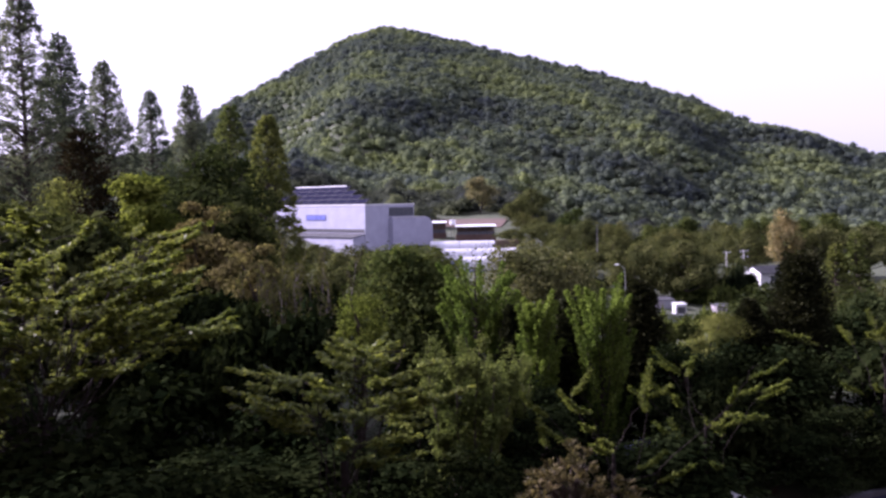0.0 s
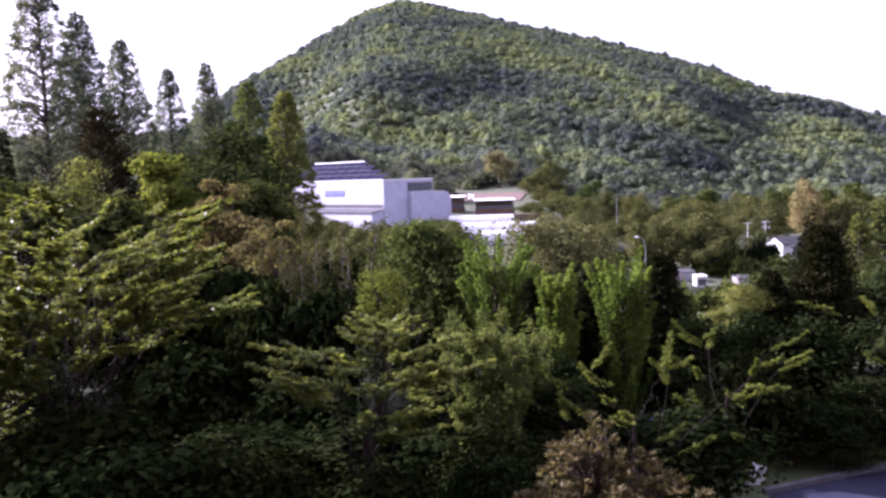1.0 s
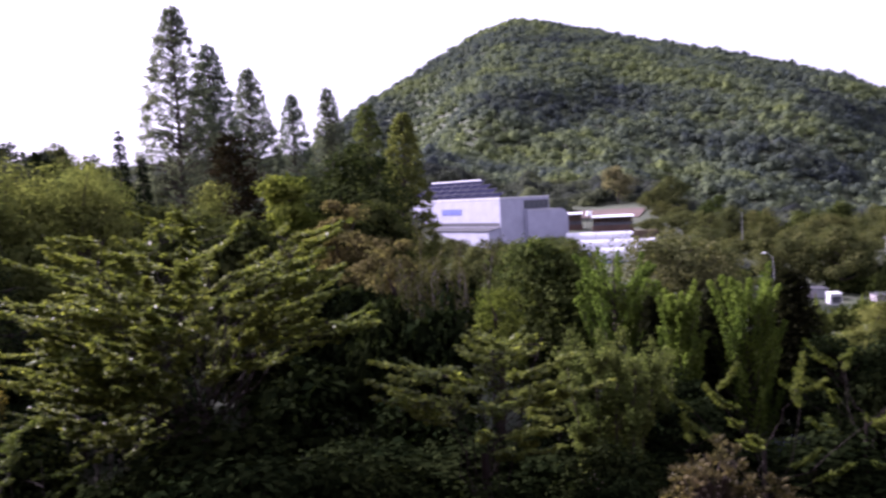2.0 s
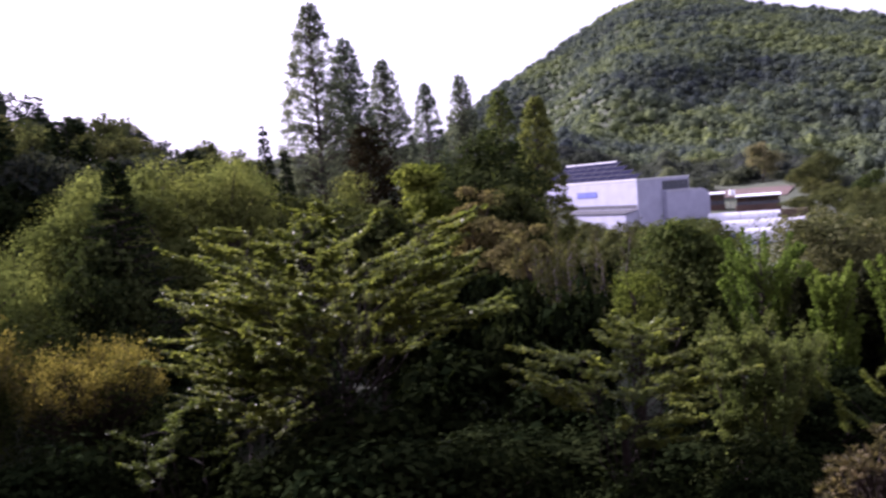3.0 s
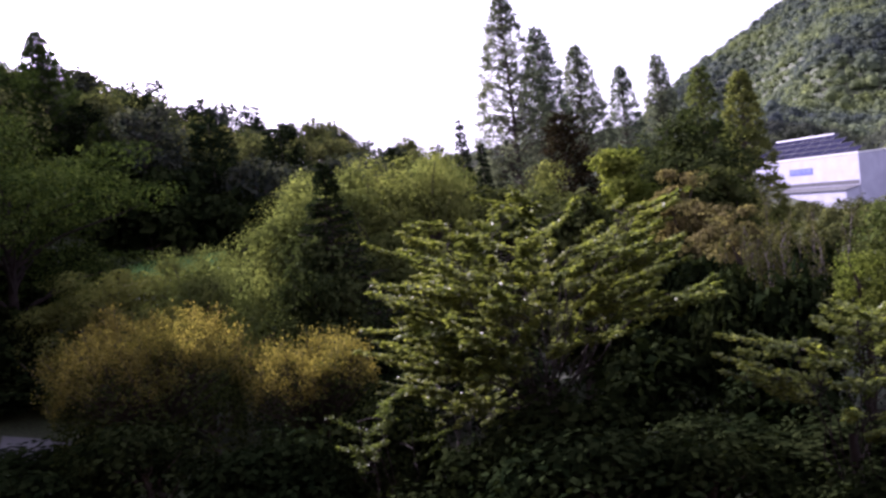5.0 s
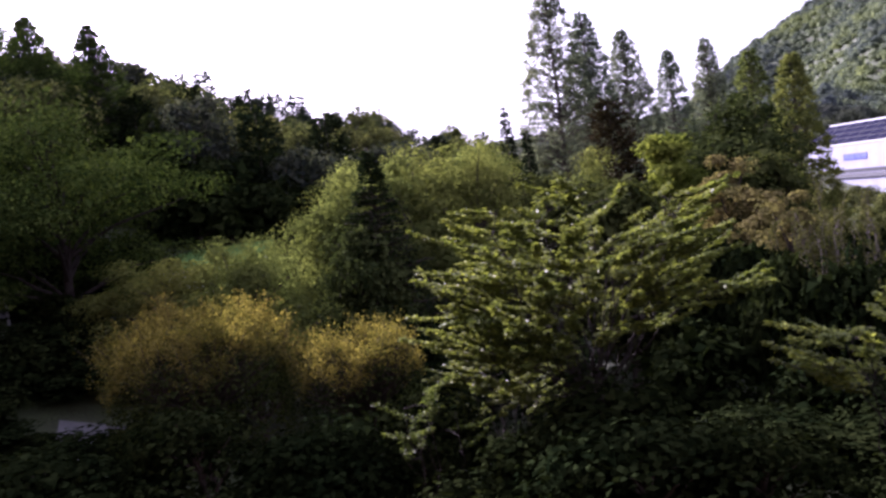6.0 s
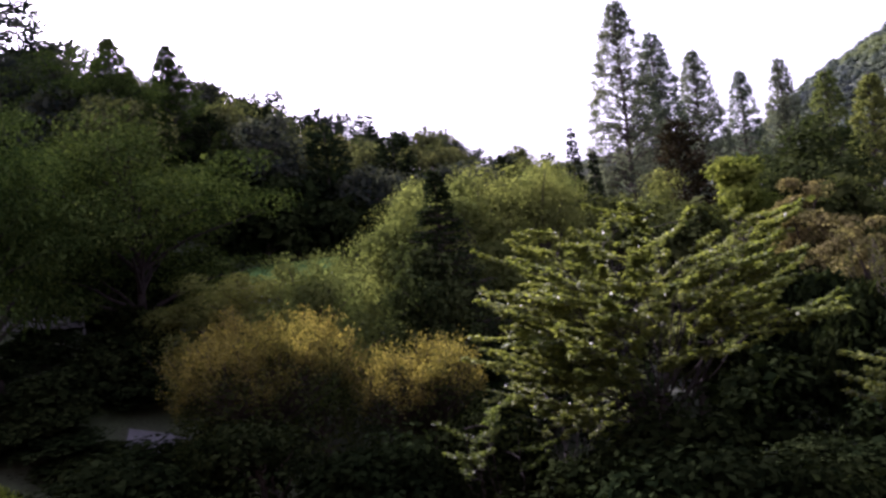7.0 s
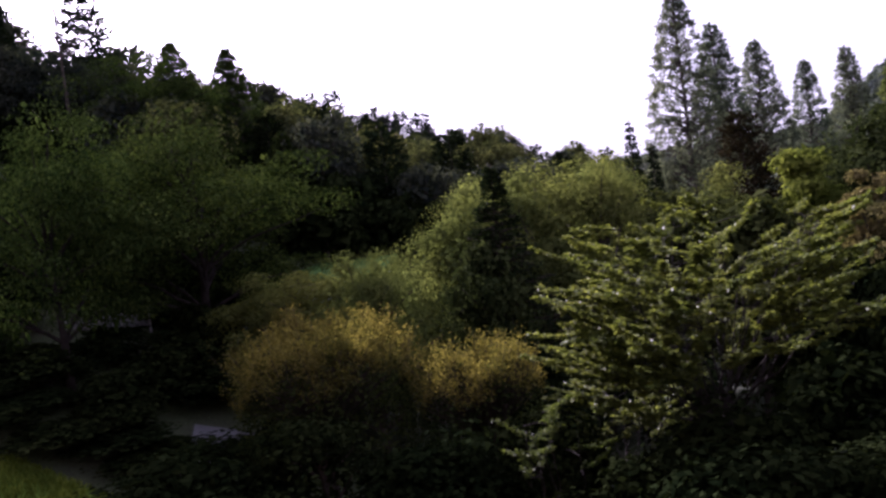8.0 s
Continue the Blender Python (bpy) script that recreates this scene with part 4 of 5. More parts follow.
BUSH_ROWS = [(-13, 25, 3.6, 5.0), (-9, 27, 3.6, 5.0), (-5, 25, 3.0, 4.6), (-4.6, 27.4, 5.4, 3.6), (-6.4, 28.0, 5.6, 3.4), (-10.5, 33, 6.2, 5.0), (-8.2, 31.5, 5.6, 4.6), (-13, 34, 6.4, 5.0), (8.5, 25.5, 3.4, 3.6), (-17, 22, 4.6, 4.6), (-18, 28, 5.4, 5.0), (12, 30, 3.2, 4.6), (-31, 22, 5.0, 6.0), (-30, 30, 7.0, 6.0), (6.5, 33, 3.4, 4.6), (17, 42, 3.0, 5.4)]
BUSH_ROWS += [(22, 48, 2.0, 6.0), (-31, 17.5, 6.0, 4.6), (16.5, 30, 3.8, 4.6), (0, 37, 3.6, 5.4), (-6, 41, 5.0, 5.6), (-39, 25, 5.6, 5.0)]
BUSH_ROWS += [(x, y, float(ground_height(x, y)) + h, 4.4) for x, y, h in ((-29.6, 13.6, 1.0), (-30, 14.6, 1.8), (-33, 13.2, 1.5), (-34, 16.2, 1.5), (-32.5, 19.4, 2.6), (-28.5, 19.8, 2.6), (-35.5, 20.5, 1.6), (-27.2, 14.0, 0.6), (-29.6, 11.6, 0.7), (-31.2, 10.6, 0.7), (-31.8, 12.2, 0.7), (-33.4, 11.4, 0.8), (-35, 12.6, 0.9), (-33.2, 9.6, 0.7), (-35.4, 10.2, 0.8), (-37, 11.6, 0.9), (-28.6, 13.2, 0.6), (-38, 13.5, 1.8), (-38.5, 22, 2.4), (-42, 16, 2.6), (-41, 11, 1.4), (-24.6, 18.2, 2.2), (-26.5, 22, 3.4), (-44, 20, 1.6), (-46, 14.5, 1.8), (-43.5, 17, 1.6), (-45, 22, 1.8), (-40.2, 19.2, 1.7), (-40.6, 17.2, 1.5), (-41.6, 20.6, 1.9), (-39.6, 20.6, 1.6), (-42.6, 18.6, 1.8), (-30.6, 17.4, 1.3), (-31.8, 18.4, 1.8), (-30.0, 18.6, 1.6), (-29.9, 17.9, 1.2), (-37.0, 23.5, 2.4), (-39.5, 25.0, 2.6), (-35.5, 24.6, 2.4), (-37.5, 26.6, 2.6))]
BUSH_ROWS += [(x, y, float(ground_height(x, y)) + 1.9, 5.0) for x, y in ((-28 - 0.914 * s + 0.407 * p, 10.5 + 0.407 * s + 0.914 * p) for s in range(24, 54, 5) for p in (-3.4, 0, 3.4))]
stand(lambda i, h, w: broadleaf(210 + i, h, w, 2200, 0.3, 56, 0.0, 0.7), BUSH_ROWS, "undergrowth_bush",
      "dense green bush in the undergrowth, leaves darkened for shade", "bush", "undergrowth bushes", BARK, SHADED_UNDER_LEAF, variants=2)


# a sparse pine whose top stands clear of the wood
stand(lambda i, h, w: needle_cone(230, h, w, 8, 5, 22, 0.11, 0.66, 0.45, 0.45, 0.35), [(-63.4, 29.5, 29.4, 8.2)], "pine_tree",
      "tall pine with a sparse open top", "tree", "", BARK, CONE_LEAF, variants=1)


HILL_BUSH_SPOTS = [(-52, 52), (-57, 44), (-59, 53), (-50, 58), (-43, 49), (-61, 37), (-54, 33), (-64, 46), (-57, 60), (-66, 54), (-44, 56), (-47, 40), (-49, 46), (-47.5, 25), (-43, 26), (-41, 36.5), (-44.5, 33.5), (-39, 39), (-42.5, 41), (-46.5, 36), (-40.5, 33.6)]
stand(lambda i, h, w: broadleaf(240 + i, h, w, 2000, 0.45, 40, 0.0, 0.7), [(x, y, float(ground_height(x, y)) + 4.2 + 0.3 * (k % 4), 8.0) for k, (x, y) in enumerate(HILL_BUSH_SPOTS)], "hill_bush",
      "spreading bush at the foot of the hill, leaves darkened for shade", "bush", "bushes at the hill", BARK, SHADED_UNDER_LEAF, variants=2)


# ---- the wooded hill ----
def hill_woods():
    rng = np.random.default_rng(9)
    spots = scatter(rng, (-120, -38, -20, 135), 6.3, lambda x, y: (ridge_height(x, y, HILL_RIDGE, 0.42) > 0) & (x > np.interp(y, [q[1] for q in HILL_RIDGE], [q[0] for q in HILL_RIDGE]) - 7) & (x < np.where(y > 30, -38, -46)) & (np.hypot(x + 38, y - 31.5) > 9) & ((np.abs(0.407 * (x + 28) + 0.914 * (y - 10.5)) > 5) | (x < -74)))
    kinds = []
    for k in range(2):
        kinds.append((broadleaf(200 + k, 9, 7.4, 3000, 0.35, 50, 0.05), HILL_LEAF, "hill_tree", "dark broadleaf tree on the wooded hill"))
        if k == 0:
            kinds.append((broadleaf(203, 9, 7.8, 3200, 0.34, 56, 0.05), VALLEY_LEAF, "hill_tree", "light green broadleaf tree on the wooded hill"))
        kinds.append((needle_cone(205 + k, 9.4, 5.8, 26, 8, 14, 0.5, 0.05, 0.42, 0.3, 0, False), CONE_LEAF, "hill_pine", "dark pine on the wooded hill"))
    first = {}
    for i, (x, y, z) in enumerate(spots):
        k = int(rng.integers(0, 5))
        place = pose(x, y, z, 0, 0, rng.uniform(0, 360))
        if k not in first:
            (trunk, crown), leaf, name, label = kinds[k]
            first[k] = tree_thing(name, label, "tree", "trees on the hill", trunk, crown, BARK, leaf, place)
        else:
            ob = copy_thing(first[k], place)
            s = rng.uniform(0.66, 0.95) * (0.68 if y > 84 and x > -72 else 1.25 if y < 48 and x < -70 else 1.0)
            ob.scale = (s, s, s * rng.uniform(0.9, 1.2))


hill_woods()


# ---- buildings and fixtures ----
HALL_CLADDING = plain_material("pale_lavender_cladding", (0.27, 0.27, 0.345), (0.33, 0.33, 0.415), 0.4, 0.55, 0, 0.1, 6)
WHITE_PAINT = plain_material("white_painted_metal", (0.70, 0.70, 0.72), (0.82, 0.82, 0.83), 0.4, 0.55, 0, 0.1, 6)
GREY_PANEL = plain_material("grey_concrete", (0.28, 0.28, 0.29), (0.40, 0.40, 0.40), 0.5, 0.85, 0, 0.3, 8)
PALE_CONCRETE = plain_material("pale_concrete", (0.42, 0.42, 0.43), (0.58, 0.58, 0.58), 0.8, 0.85, 0, 0.3, 10)
ROOF_GREY = plain_material("grey_roof_sheet", (0.16, 0.16, 0.18), (0.24, 0.24, 0.26), 0.6, 0.6, 0, 0.3, 8)
DARK_ROOF = plain_material("dark_roof_sheet", (0.05, 0.05, 0.055), (0.085, 0.085, 0.09), 0.6, 0.8, 0, 0.3, 8, shine=0.1)
DARK_STEEL = plain_material("dark_steel", (0.05, 0.05, 0.055), (0.10, 0.10, 0.11), 2, 0.5, 0.6, 0.1, 20)
SOLAR = plain_material("solar_cells", (0.012, 0.012, 0.025), (0.022, 0.022, 0.042), 0.7, 0.6, 0.0, 0.03, 3, shine=0.0)
BROWN_WALL = plain_material("brown_boards", (0.07, 0.05, 0.035), (0.13, 0.09, 0.06), 1.0, 0.85, 0, 0.5, 6)
# Dark blue tone puts the trees' shade on the road into its colour.
SHADED_ASPHALT = plain_material("asphalt", (0.015, 0.016, 0.030), (0.024, 0.025, 0.044), 0.7, 0.9, 0, 0.5, 60, shine=0.1)
# Stone tone lowered likewise, for the shade along the road.
SHADED_KERB_STONE = plain_material("kerb_stone", (0.035, 0.035, 0.042), (0.06, 0.06, 0.07), 2, 0.85, 0, 0.4, 30)
GREEN_COAT = plain_material("green_roof_coating", (0.055, 0.12, 0.03), (0.08, 0.155, 0.045), 0.8, 0.9, 0, 0.2, 8, shine=0.05)
POLE_CONCRETE = plain_material("pole_concrete", (0.40, 0.39, 0.38), (0.52, 0.51, 0.5), 1, 0.8, 0, 0.2, 12)
BARE_SOIL = plain_material("bare_soil", (0.060, 0.036, 0.028), (0.11, 0.068, 0.052), 0.15, 0.95, 0, 0.8, 1.2)
VINYL = plain_material("white_vinyl", (0.42, 0.42, 0.47), (0.52, 0.52, 0.57), 0.8, 0.35, 0, 0.1, 4)
# Blue-grey of the greenhouse sides is their shade, given as colour.
SHADED_VINYL = plain_material("shaded_blue_vinyl", (0.14, 0.17, 0.28), (0.2, 0.23, 0.36), 0.8, 0.6, 0, 0.1, 6)
BLUE_FRAME = plain_material("blue_window_film", (0.10, 0.12, 0.38), (0.14, 0.16, 0.46), 0.8, 0.4, 0, 0.05, 6)
PINK_WALL = plain_material("pinkish_wall", (0.20, 0.175, 0.19), (0.27, 0.24, 0.255), 0.8, 0.7, 0, 0.1, 6)
RUBBER = plain_material("rubber", (0.015, 0.015, 0.015), (0.03, 0.03, 0.03), 4, 0.8, 0, 0.2, 40)
CAR_PAINT = plain_material("dark_car_paint", (0.015, 0.016, 0.02), (0.025, 0.026, 0.03), 1, 0.25, 0.2, 0.02, 30)


def glass_material(name, tone):
    m, n, l, p = base_material(name)
    p.inputs["Base Color"].default_value = (*tone, 1)
    p.inputs["Roughness"].default_value = 0.12
    p.inputs["Specular IOR Level"].default_value = 0.7
    return m


WINDOW_GLASS = glass_material("window_glass", (0.03, 0.035, 0.05))


def box_into(bm, x0, y0, z0, x1, y1, z1):
    m = Matrix.Translation(((x0 + x1) / 2, (y0 + y1) / 2, (z0 + z1) / 2)) @ Matrix.Diagonal((x1 - x0, y1 - y0, z1 - z0, 1))
    bmesh.ops.create_cube(bm, size=1, matrix=m)


def boxes(*rows, bevel=0.0):
    bm = bmesh.new()
    for r in rows:
        box_into(bm, *r)
    if bevel:
        bmesh.ops.bevel(bm, geom=bm.edges[:], offset=bevel, segments=2, affect="EDGES", profile=0.7)
    return bm


def prism(profile, x0, x1):
    """A shape with the given (y, z) outline, drawn out along x."""
    bm = bmesh.new()
    a = [bm.verts.new((x0, y, z)) for y, z in profile]
    b = [bm.verts.new((x1, y, z)) for y, z in profile]
    n = len(profile)
    bm.faces.new(a[::-1]), bm.faces.new(b)
    for i in range(n):
        bm.faces.new((a[i], a[(i + 1) % n], b[(i + 1) % n], b[i]))
    bmesh.ops.recalc_face_normals(bm, faces=bm.faces[:])
    return bm


def rod(points, radii, sides=8):
    return quads_mesh("rod", *tubes([(points, radii)], sides))


def white_hall():
    """A white hall with a tilted solar array on its roof, a dark window band and a lower wing."""
    hall = tagged(new("white_hall"), "white metal-clad hall with solar panels on its roof", "building")
    hall.matrix_basis = pose(-21.6, 239.0, 0, 0, 0, -43.0) @ Matrix.Diagonal((1.09, 0.88, 1, 1))
    part("wall", boxes((-38, 0, -8, 0, 22, 8.3), bevel=0.08), HALL_CLADDING, hall)
    part("parapet", boxes((-38.15, -0.15, 8.3, 0.15, 0.15, 8.55), (-0.15, 0.15, 8.3, 0.15, 22.1, 8.55)), WHITE_PAINT, hall)
    wing = part("wing", prism([(10.4, -8), (29.2, -8), (29.2, 2.2), (28.7, 3.4), (27.4, 4.3), (25.5, 4.7), (10.4, 4.7)], -16, 1.4), HALL_CLADDING, hall, "lower wing with a rounded end")
    part("flashing", boxes((1.4, 10.4, 4.55, 1.5, 25.4, 4.75)), PALE_CONCRETE, wing)
    w = part("window", boxes((-24.2, -0.10, 3.9, -15.8, 0.0, 5.6)), DARK_STEEL, hall, "window strip with bluish panes")
    for i in range(4):
        part("pane", boxes((-24.0 + 2.05 * i, -0.14, 4.05, -22.1 + 2.05 * i, -0.10, 5.45)), BLUE_FRAME, w)
    w = part("window", boxes((0.0, 10.4, 5.0, 0.12, 21.6, 7.5)), DARK_STEEL, hall, "dark strip window")
    for i in range(5):
        part("pane", boxes((0.12, 10.6 + 2.2 * i, 5.15, 0.16, 12.6 + 2.2 * i, 7.35)), WINDOW_GLASS, w)
    part("window_band", boxes((-38, -0.08, 0.5, -0.4, 0, 1.5)), DARK_STEEL, hall, "long dark window band")
    low = part("lean_to", prism([(-5.0, -8), (-0.1, -8), (-0.1, 0.1), (-5.0, -0.6)], -30, -0.3), HALL_CLADDING, hall, "white lean-to with a sloping roof")
    part("roof_sheet", prism([(-5.4, -0.65), (-0.1, 0.12), (-0.1, 0.26), (-5.4, -0.5)], -30.3, 0.0), DARK_ROOF, low)
    array = part("solar_array", boxes((-40, 0.2, 8.35, 0, 0.35, 8.6)), DARK_STEEL, hall, "steel frame with dark solar panels")
    for i in range(5):
        part("strut", boxes((-38 + 5.2 * i, 10.2, 8.3, -37.8 + 5.2 * i, 10.4, 13.6)), DARK_STEEL, array)
    for i in range(7):
        part("strut", boxes((-38 + 5.2 * i, 4.8, 8.3, -37.8 + 5.2 * i, 5.0, 10.9)), DARK_STEEL, array)
    bm = boxes((-1.95, -0.03, -0.05, 1.95, 0.03, 2.75), (-1.85, -0.06, 0.1, 1.85, -0.03, 2.6))
    panel = bpy.data.meshes.new("panel")
    bm.faces.ensure_lookup_table()
    for f in bm.faces[6:]:
        f.material_index = 1
    bm.to_mesh(panel)
    bm.free()
    panel.materials.append(DARK_STEEL)
    panel.materials.append(SOLAR)
    tilt = math.degrees(math.atan2(5.4, 11.0))
    for row in range(4):
        for col in range(9):
            x = -2.6 - 4.05 * col - 4.9 * row
            if x > -40:
                part("panel", panel, SOLAR, array, place=pose(x, 0.4 + 2.72 * row, 8.75 + 1.34 * row, -90 + tilt, 0, 0))
    part("ridge_cap", boxes((-40, 10.95, 14.0, -17.6, 11.35, 14.3)), WHITE_PAINT, array, "bright ridge cap")


def greenhouse(x0, x1, y, top, radius):
    """A tunnel of white vinyl over hoops."""
    g = tagged(new("greenhouse"), "long tunnel greenhouse under white vinyl sheeting", "greenhouse", "greenhouses")
    g.matrix_basis = pose(x0, y, top - radius - 2.0, 0, 0, 0)
    length = x1 - x0
    arc = [(radius * math.cos(a), 2.0 + radius * math.sin(a)) for a in np.linspace(0, math.pi, 15)]
    inner = [(0.985 * q, 2.0 + 0.985 * (z - 2.0)) for q, z in arc]
    part("cover", prism(arc + inner[::-1], 0, length), VINYL, g)
    part("end_wall", prism([(-radius * 0.97, -2.5), (radius * 0.97, -2.5)] + [(0.97 * q, z * 0.985) for q, z in arc], 0.1, 0.2), VINYL, g)
    part("end_wall", prism([(-radius * 0.97, -2.5), (radius * 0.97, -2.5)] + [(0.97 * q, z * 0.985) for q, z in arc], length - 0.2, length - 0.1), VINYL, g)
    for side in (-radius, radius):
        part("side_wall", boxes((0, side - 0.05, -2.5, length, side + 0.05, 2.0)), SHADED_VINYL, g)
    for i in range(int(length / 2) + 1):
        hoop = rod([(min(length, 2.0 * i), 1.01 * q, 2.0 + 1.01 * (z - 2.0)) for q, z in arc], [0.05] * len(arc), 4)
        part("hoop", hoop, DARK_STEEL if i % 4 == 0 else PALE_CONCRETE, g)


def open_shed(x0, x1, y, low, high, label):
    """A long shed with a pale roof slab on posts and a dark back wall."""
    s = tagged(new("open_shed"), label, "shed", "open sheds")
    s.matrix_basis = pose(x0, y, low, 0, 0, 0)
    n, h = x1 - x0, high - low
    part("roof", prism([(-2.4, h - 0.45), (2.6, h - 0.1), (2.6, h + 0.1), (-2.4, h - 0.2)], -0.4, n + 0.4), WHITE_PAINT, s)
    part("back_wall", boxes((0, 2.2, -3.0, n, 2.4, h - 0.1)), BROWN_WALL, s)
    part("floor_slab", boxes((-0.3, -2.2, -3.5, n + 0.3, 2.6, 0.0)), BARE_SOIL, s)
    for i in range(5):
        part("post", boxes((n * i / 4 - 0.08, -2.1, 0, n * i / 4 + 0.08, -1.94, h - 0.4)), DARK_STEEL, s)
    part("low_wall", boxes((0.13, -2.05, 0, n - 0.13, -1.9, h * 0.32)), DARK_STEEL, s)


def water_tank(x, y, z):
    t = tagged(new("water_tank"), "small white water tank on a steel stand", "tank")
    t.matrix_basis = pose(x, y, z)
    bm = bmesh.new()
    bmesh.ops.create_cone(bm, cap_ends=True, segments=20, radius1=0.9, radius2=0.85, depth=1.5, matrix=Matrix.Translation((0, 0, 3.2)))
    bmesh.ops.bevel(bm, geom=bm.edges[:], offset=0.08, segments=2, affect="EDGES")
    part("drum", bm, WHITE_PAINT, t)
    for a in (45, 135, 225, 315):
        c, s = 0.65 * math.cos(radians(a)), 0.65 * math.sin(radians(a))
        part("leg", boxes((c - 0.07, s - 0.07, -2.0, c + 0.07, s + 0.07, 2.45)), DARK_STEEL, t)


def white_house():
    """A long low house: white sunlit gable, long walls greyed for shade, grey roof."""
    h = tagged(new("house"), "long low house with a white gable and grey roof", "house")
    h.matrix_basis = pose(78.7, 216.1, -14.2, 0, 0, 25.5)
    # Grey on the long walls stands for shade; only the sunlit gable is white.
    part("wall", prism([(-2.6, -1), (2.6, -1), (2.6, 3.7), (0, 5.1), (-2.6, 3.7)], 0, 21), GREY_PANEL, h)
    part("lit_gable_wall", prism([(-2.62, -1), (2.62, -1), (2.62, 3.7), (0, 5.1), (-2.62, 3.7)], -0.12, -0.004), WHITE_PAINT, h, "gable wall kept white as the sunlit side")
    part("roof", prism([(-3.05, 3.45), (0, 5.12), (3.05, 3.45), (3.05, 3.65), (0, 5.36), (-3.05, 3.65)], -0.3, 21.4), DARK_ROOF, h)
    for x in (3.5, 8.5, 13.5):
        w = part("window", boxes((x, -2.66, 1.5, x + 2.4, -2.6, 2.9)), DARK_STEEL, h)
        for i in range(2):
            part("pane", boxes((x + 0.1 + 1.15 * i, -2.69, 1.6, x + 1.15 + 1.15 * i, -2.66, 2.8)), WINDOW_GLASS, w)
    part("door", boxes((6.6, -2.68, -0.2, 7.6, -2.6, 2.1)), BROWN_WALL, h)
    part("roof_vent", boxes((8.2, -1.9, 4.0, 9.2, -1.1, 5.3), bevel=0.05), WHITE_PAINT, h, "white roof vent box")
    part("awning", boxes((8.6, -3.4, 2.95, 11.0, -2.62, 3.1)), WHITE_PAINT, h, "white awning")


def box_shed(x, y, w, d, top, label, wall, roof, opening=False):
    g = float(ground_height(x, y))
    s = tagged(new("garden_shed"), label, "shed", "garden sheds")
    s.matrix_basis = pose(x, y, g, 0, 0, 8)
    h = top - g
    part("wall", boxes((-w / 2, -d / 2, -0.5, w / 2, d / 2, h - 0.15), bevel=0.03), wall, s)
    part("roof", prism([(-d / 2 - 0.12, h - 0.15), (d / 2 + 0.12, h + 0.05), (d / 2 + 0.12, h + 0.13), (-d / 2 - 0.12, h - 0.07)], -w / 2 - 0.12, w / 2 + 0.12), roof, s)
    if opening:
        # A flat dark panel on the wall stands for the unlit inside.
        part("opening", boxes((-w * 0.36, -d / 2 - 0.03, 0.2, w * 0.42, -d / 2, h - 0.6)), DARK_ROOF, s, "dark panel for the shade inside the open front")
    else:
        part("door", boxes((-w * 0.3, -d / 2 - 0.05, 0, w * 0.05, -d / 2, min(2.0, h - 0.4))), PINK_WALL, s)


def utility_pole(x, y, top, arms, label, transformer=False):
    g = float(ground_height(x, y))
    p = tagged(new("utility_pole"), label, "utility pole", "utility poles")
    p.matrix_basis = pose(x, y, g, 0, 0, 20)
    h = top - g
    part("shaft", rod([(0, 0, -1), (0, 0, h)], [0.16, 0.09] if arms else [0.09, 0.05], 10), POLE_CONCRETE if arms else ROOF_GREY, p)
    for i in range(arms):
        z = h - 0.5 - 1.3 * i
        arm = part("crossarm", boxes((-1.2, -0.25, z, 1.2, -0.13, z + 0.12)), DARK_STEEL, p)
        for k in (-1.05, -0.4, 0.4, 1.05):
            part("insulator", rod([(k, -0.19, z + 0.12), (k, -0.19, z + 0.22), (k, -0.19, z + 0.4)], [0.05, 0.09, 0.05], 8), VINYL, arm)
    if transformer:
        part("transformer", rod([(0.45, 0, h - 5.0), (0.45, 0, h - 4.9), (0.45, 0, h - 3.9), (0.45, 0, h - 3.8)], [0.25, 0.38, 0.38, 0.2], 12), POLE_CONCRETE, p)


def street_lamp(x, y, top):
    g = float(ground_height(x, y))
    s = tagged(new("street_lamp"), "curved street lamp on a pale pole", "street lamp")
    s.matrix_basis = pose(x, y, g, 0, 0, 160)
    h = top - g
    part("pole", rod([(0, 0, -0.5), (0, 0, h * 0.8), (0.25, 0, h * 0.95), (1.0, 0, h), (1.6, 0, h + 0.05)], [0.07, 0.04, 0.035, 0.03, 0.03], 8), GREY_PANEL, s)
    part("lamp_head", boxes((1.2, -0.14, h - 0.02, 1.9, 0.14, h + 0.2), bevel=0.04), WHITE_PAINT, s)


def sheet_on_ground(name, corners, n, material, label, lift):
    """A patch that follows the ground, lifted a little."""
    (ax, ay), (bx, by), (cx, cy), (dx, dy) = corners
    u, v = np.meshgrid(np.linspace(0, 1, n), np.linspace(0, 1, n), indexing="ij")
    x = (1 - u) * (1 - v) * ax + u * (1 - v) * bx + u * v * cx + (1 - u) * v * dx
    y = (1 - u) * (1 - v) * ay + u * (1 - v) * by + u * v * cy + (1 - u) * v * dy
    p = np.stack([x, y, ground_height(x, y) + lift], -1).reshape(-1, 3)
    i = (np.arange(n - 1)[:, None] * n + np.arange(n - 1)[None]).ravel()
    me = quads_mesh(name, p, np.stack([i, i + n, i + n + 1, i + 1], 1))
    me.materials.append(material)
    return tagged(new(name, me), label, "ground", kind="structure")


white_hall()
greenhouse(3.4, 15.2, 212.0, -4.9, 3.0)
greenhouse(-0.5, 19.0, 222.0, -3.4, 3.0)
greenhouse(-3.5, 14.2, 235.0, -2.0, 3.0)
open_shed(4.3, 15.8, 260.0, -1.2, 1.6, "long open shed with a pale roof and dark interior")
open_shed(-4.6, 0.9, 270.0, -1.0, 2.6, "small open shed with a pale roof slab")
water_tank(3.1, 262.0, -0.7)
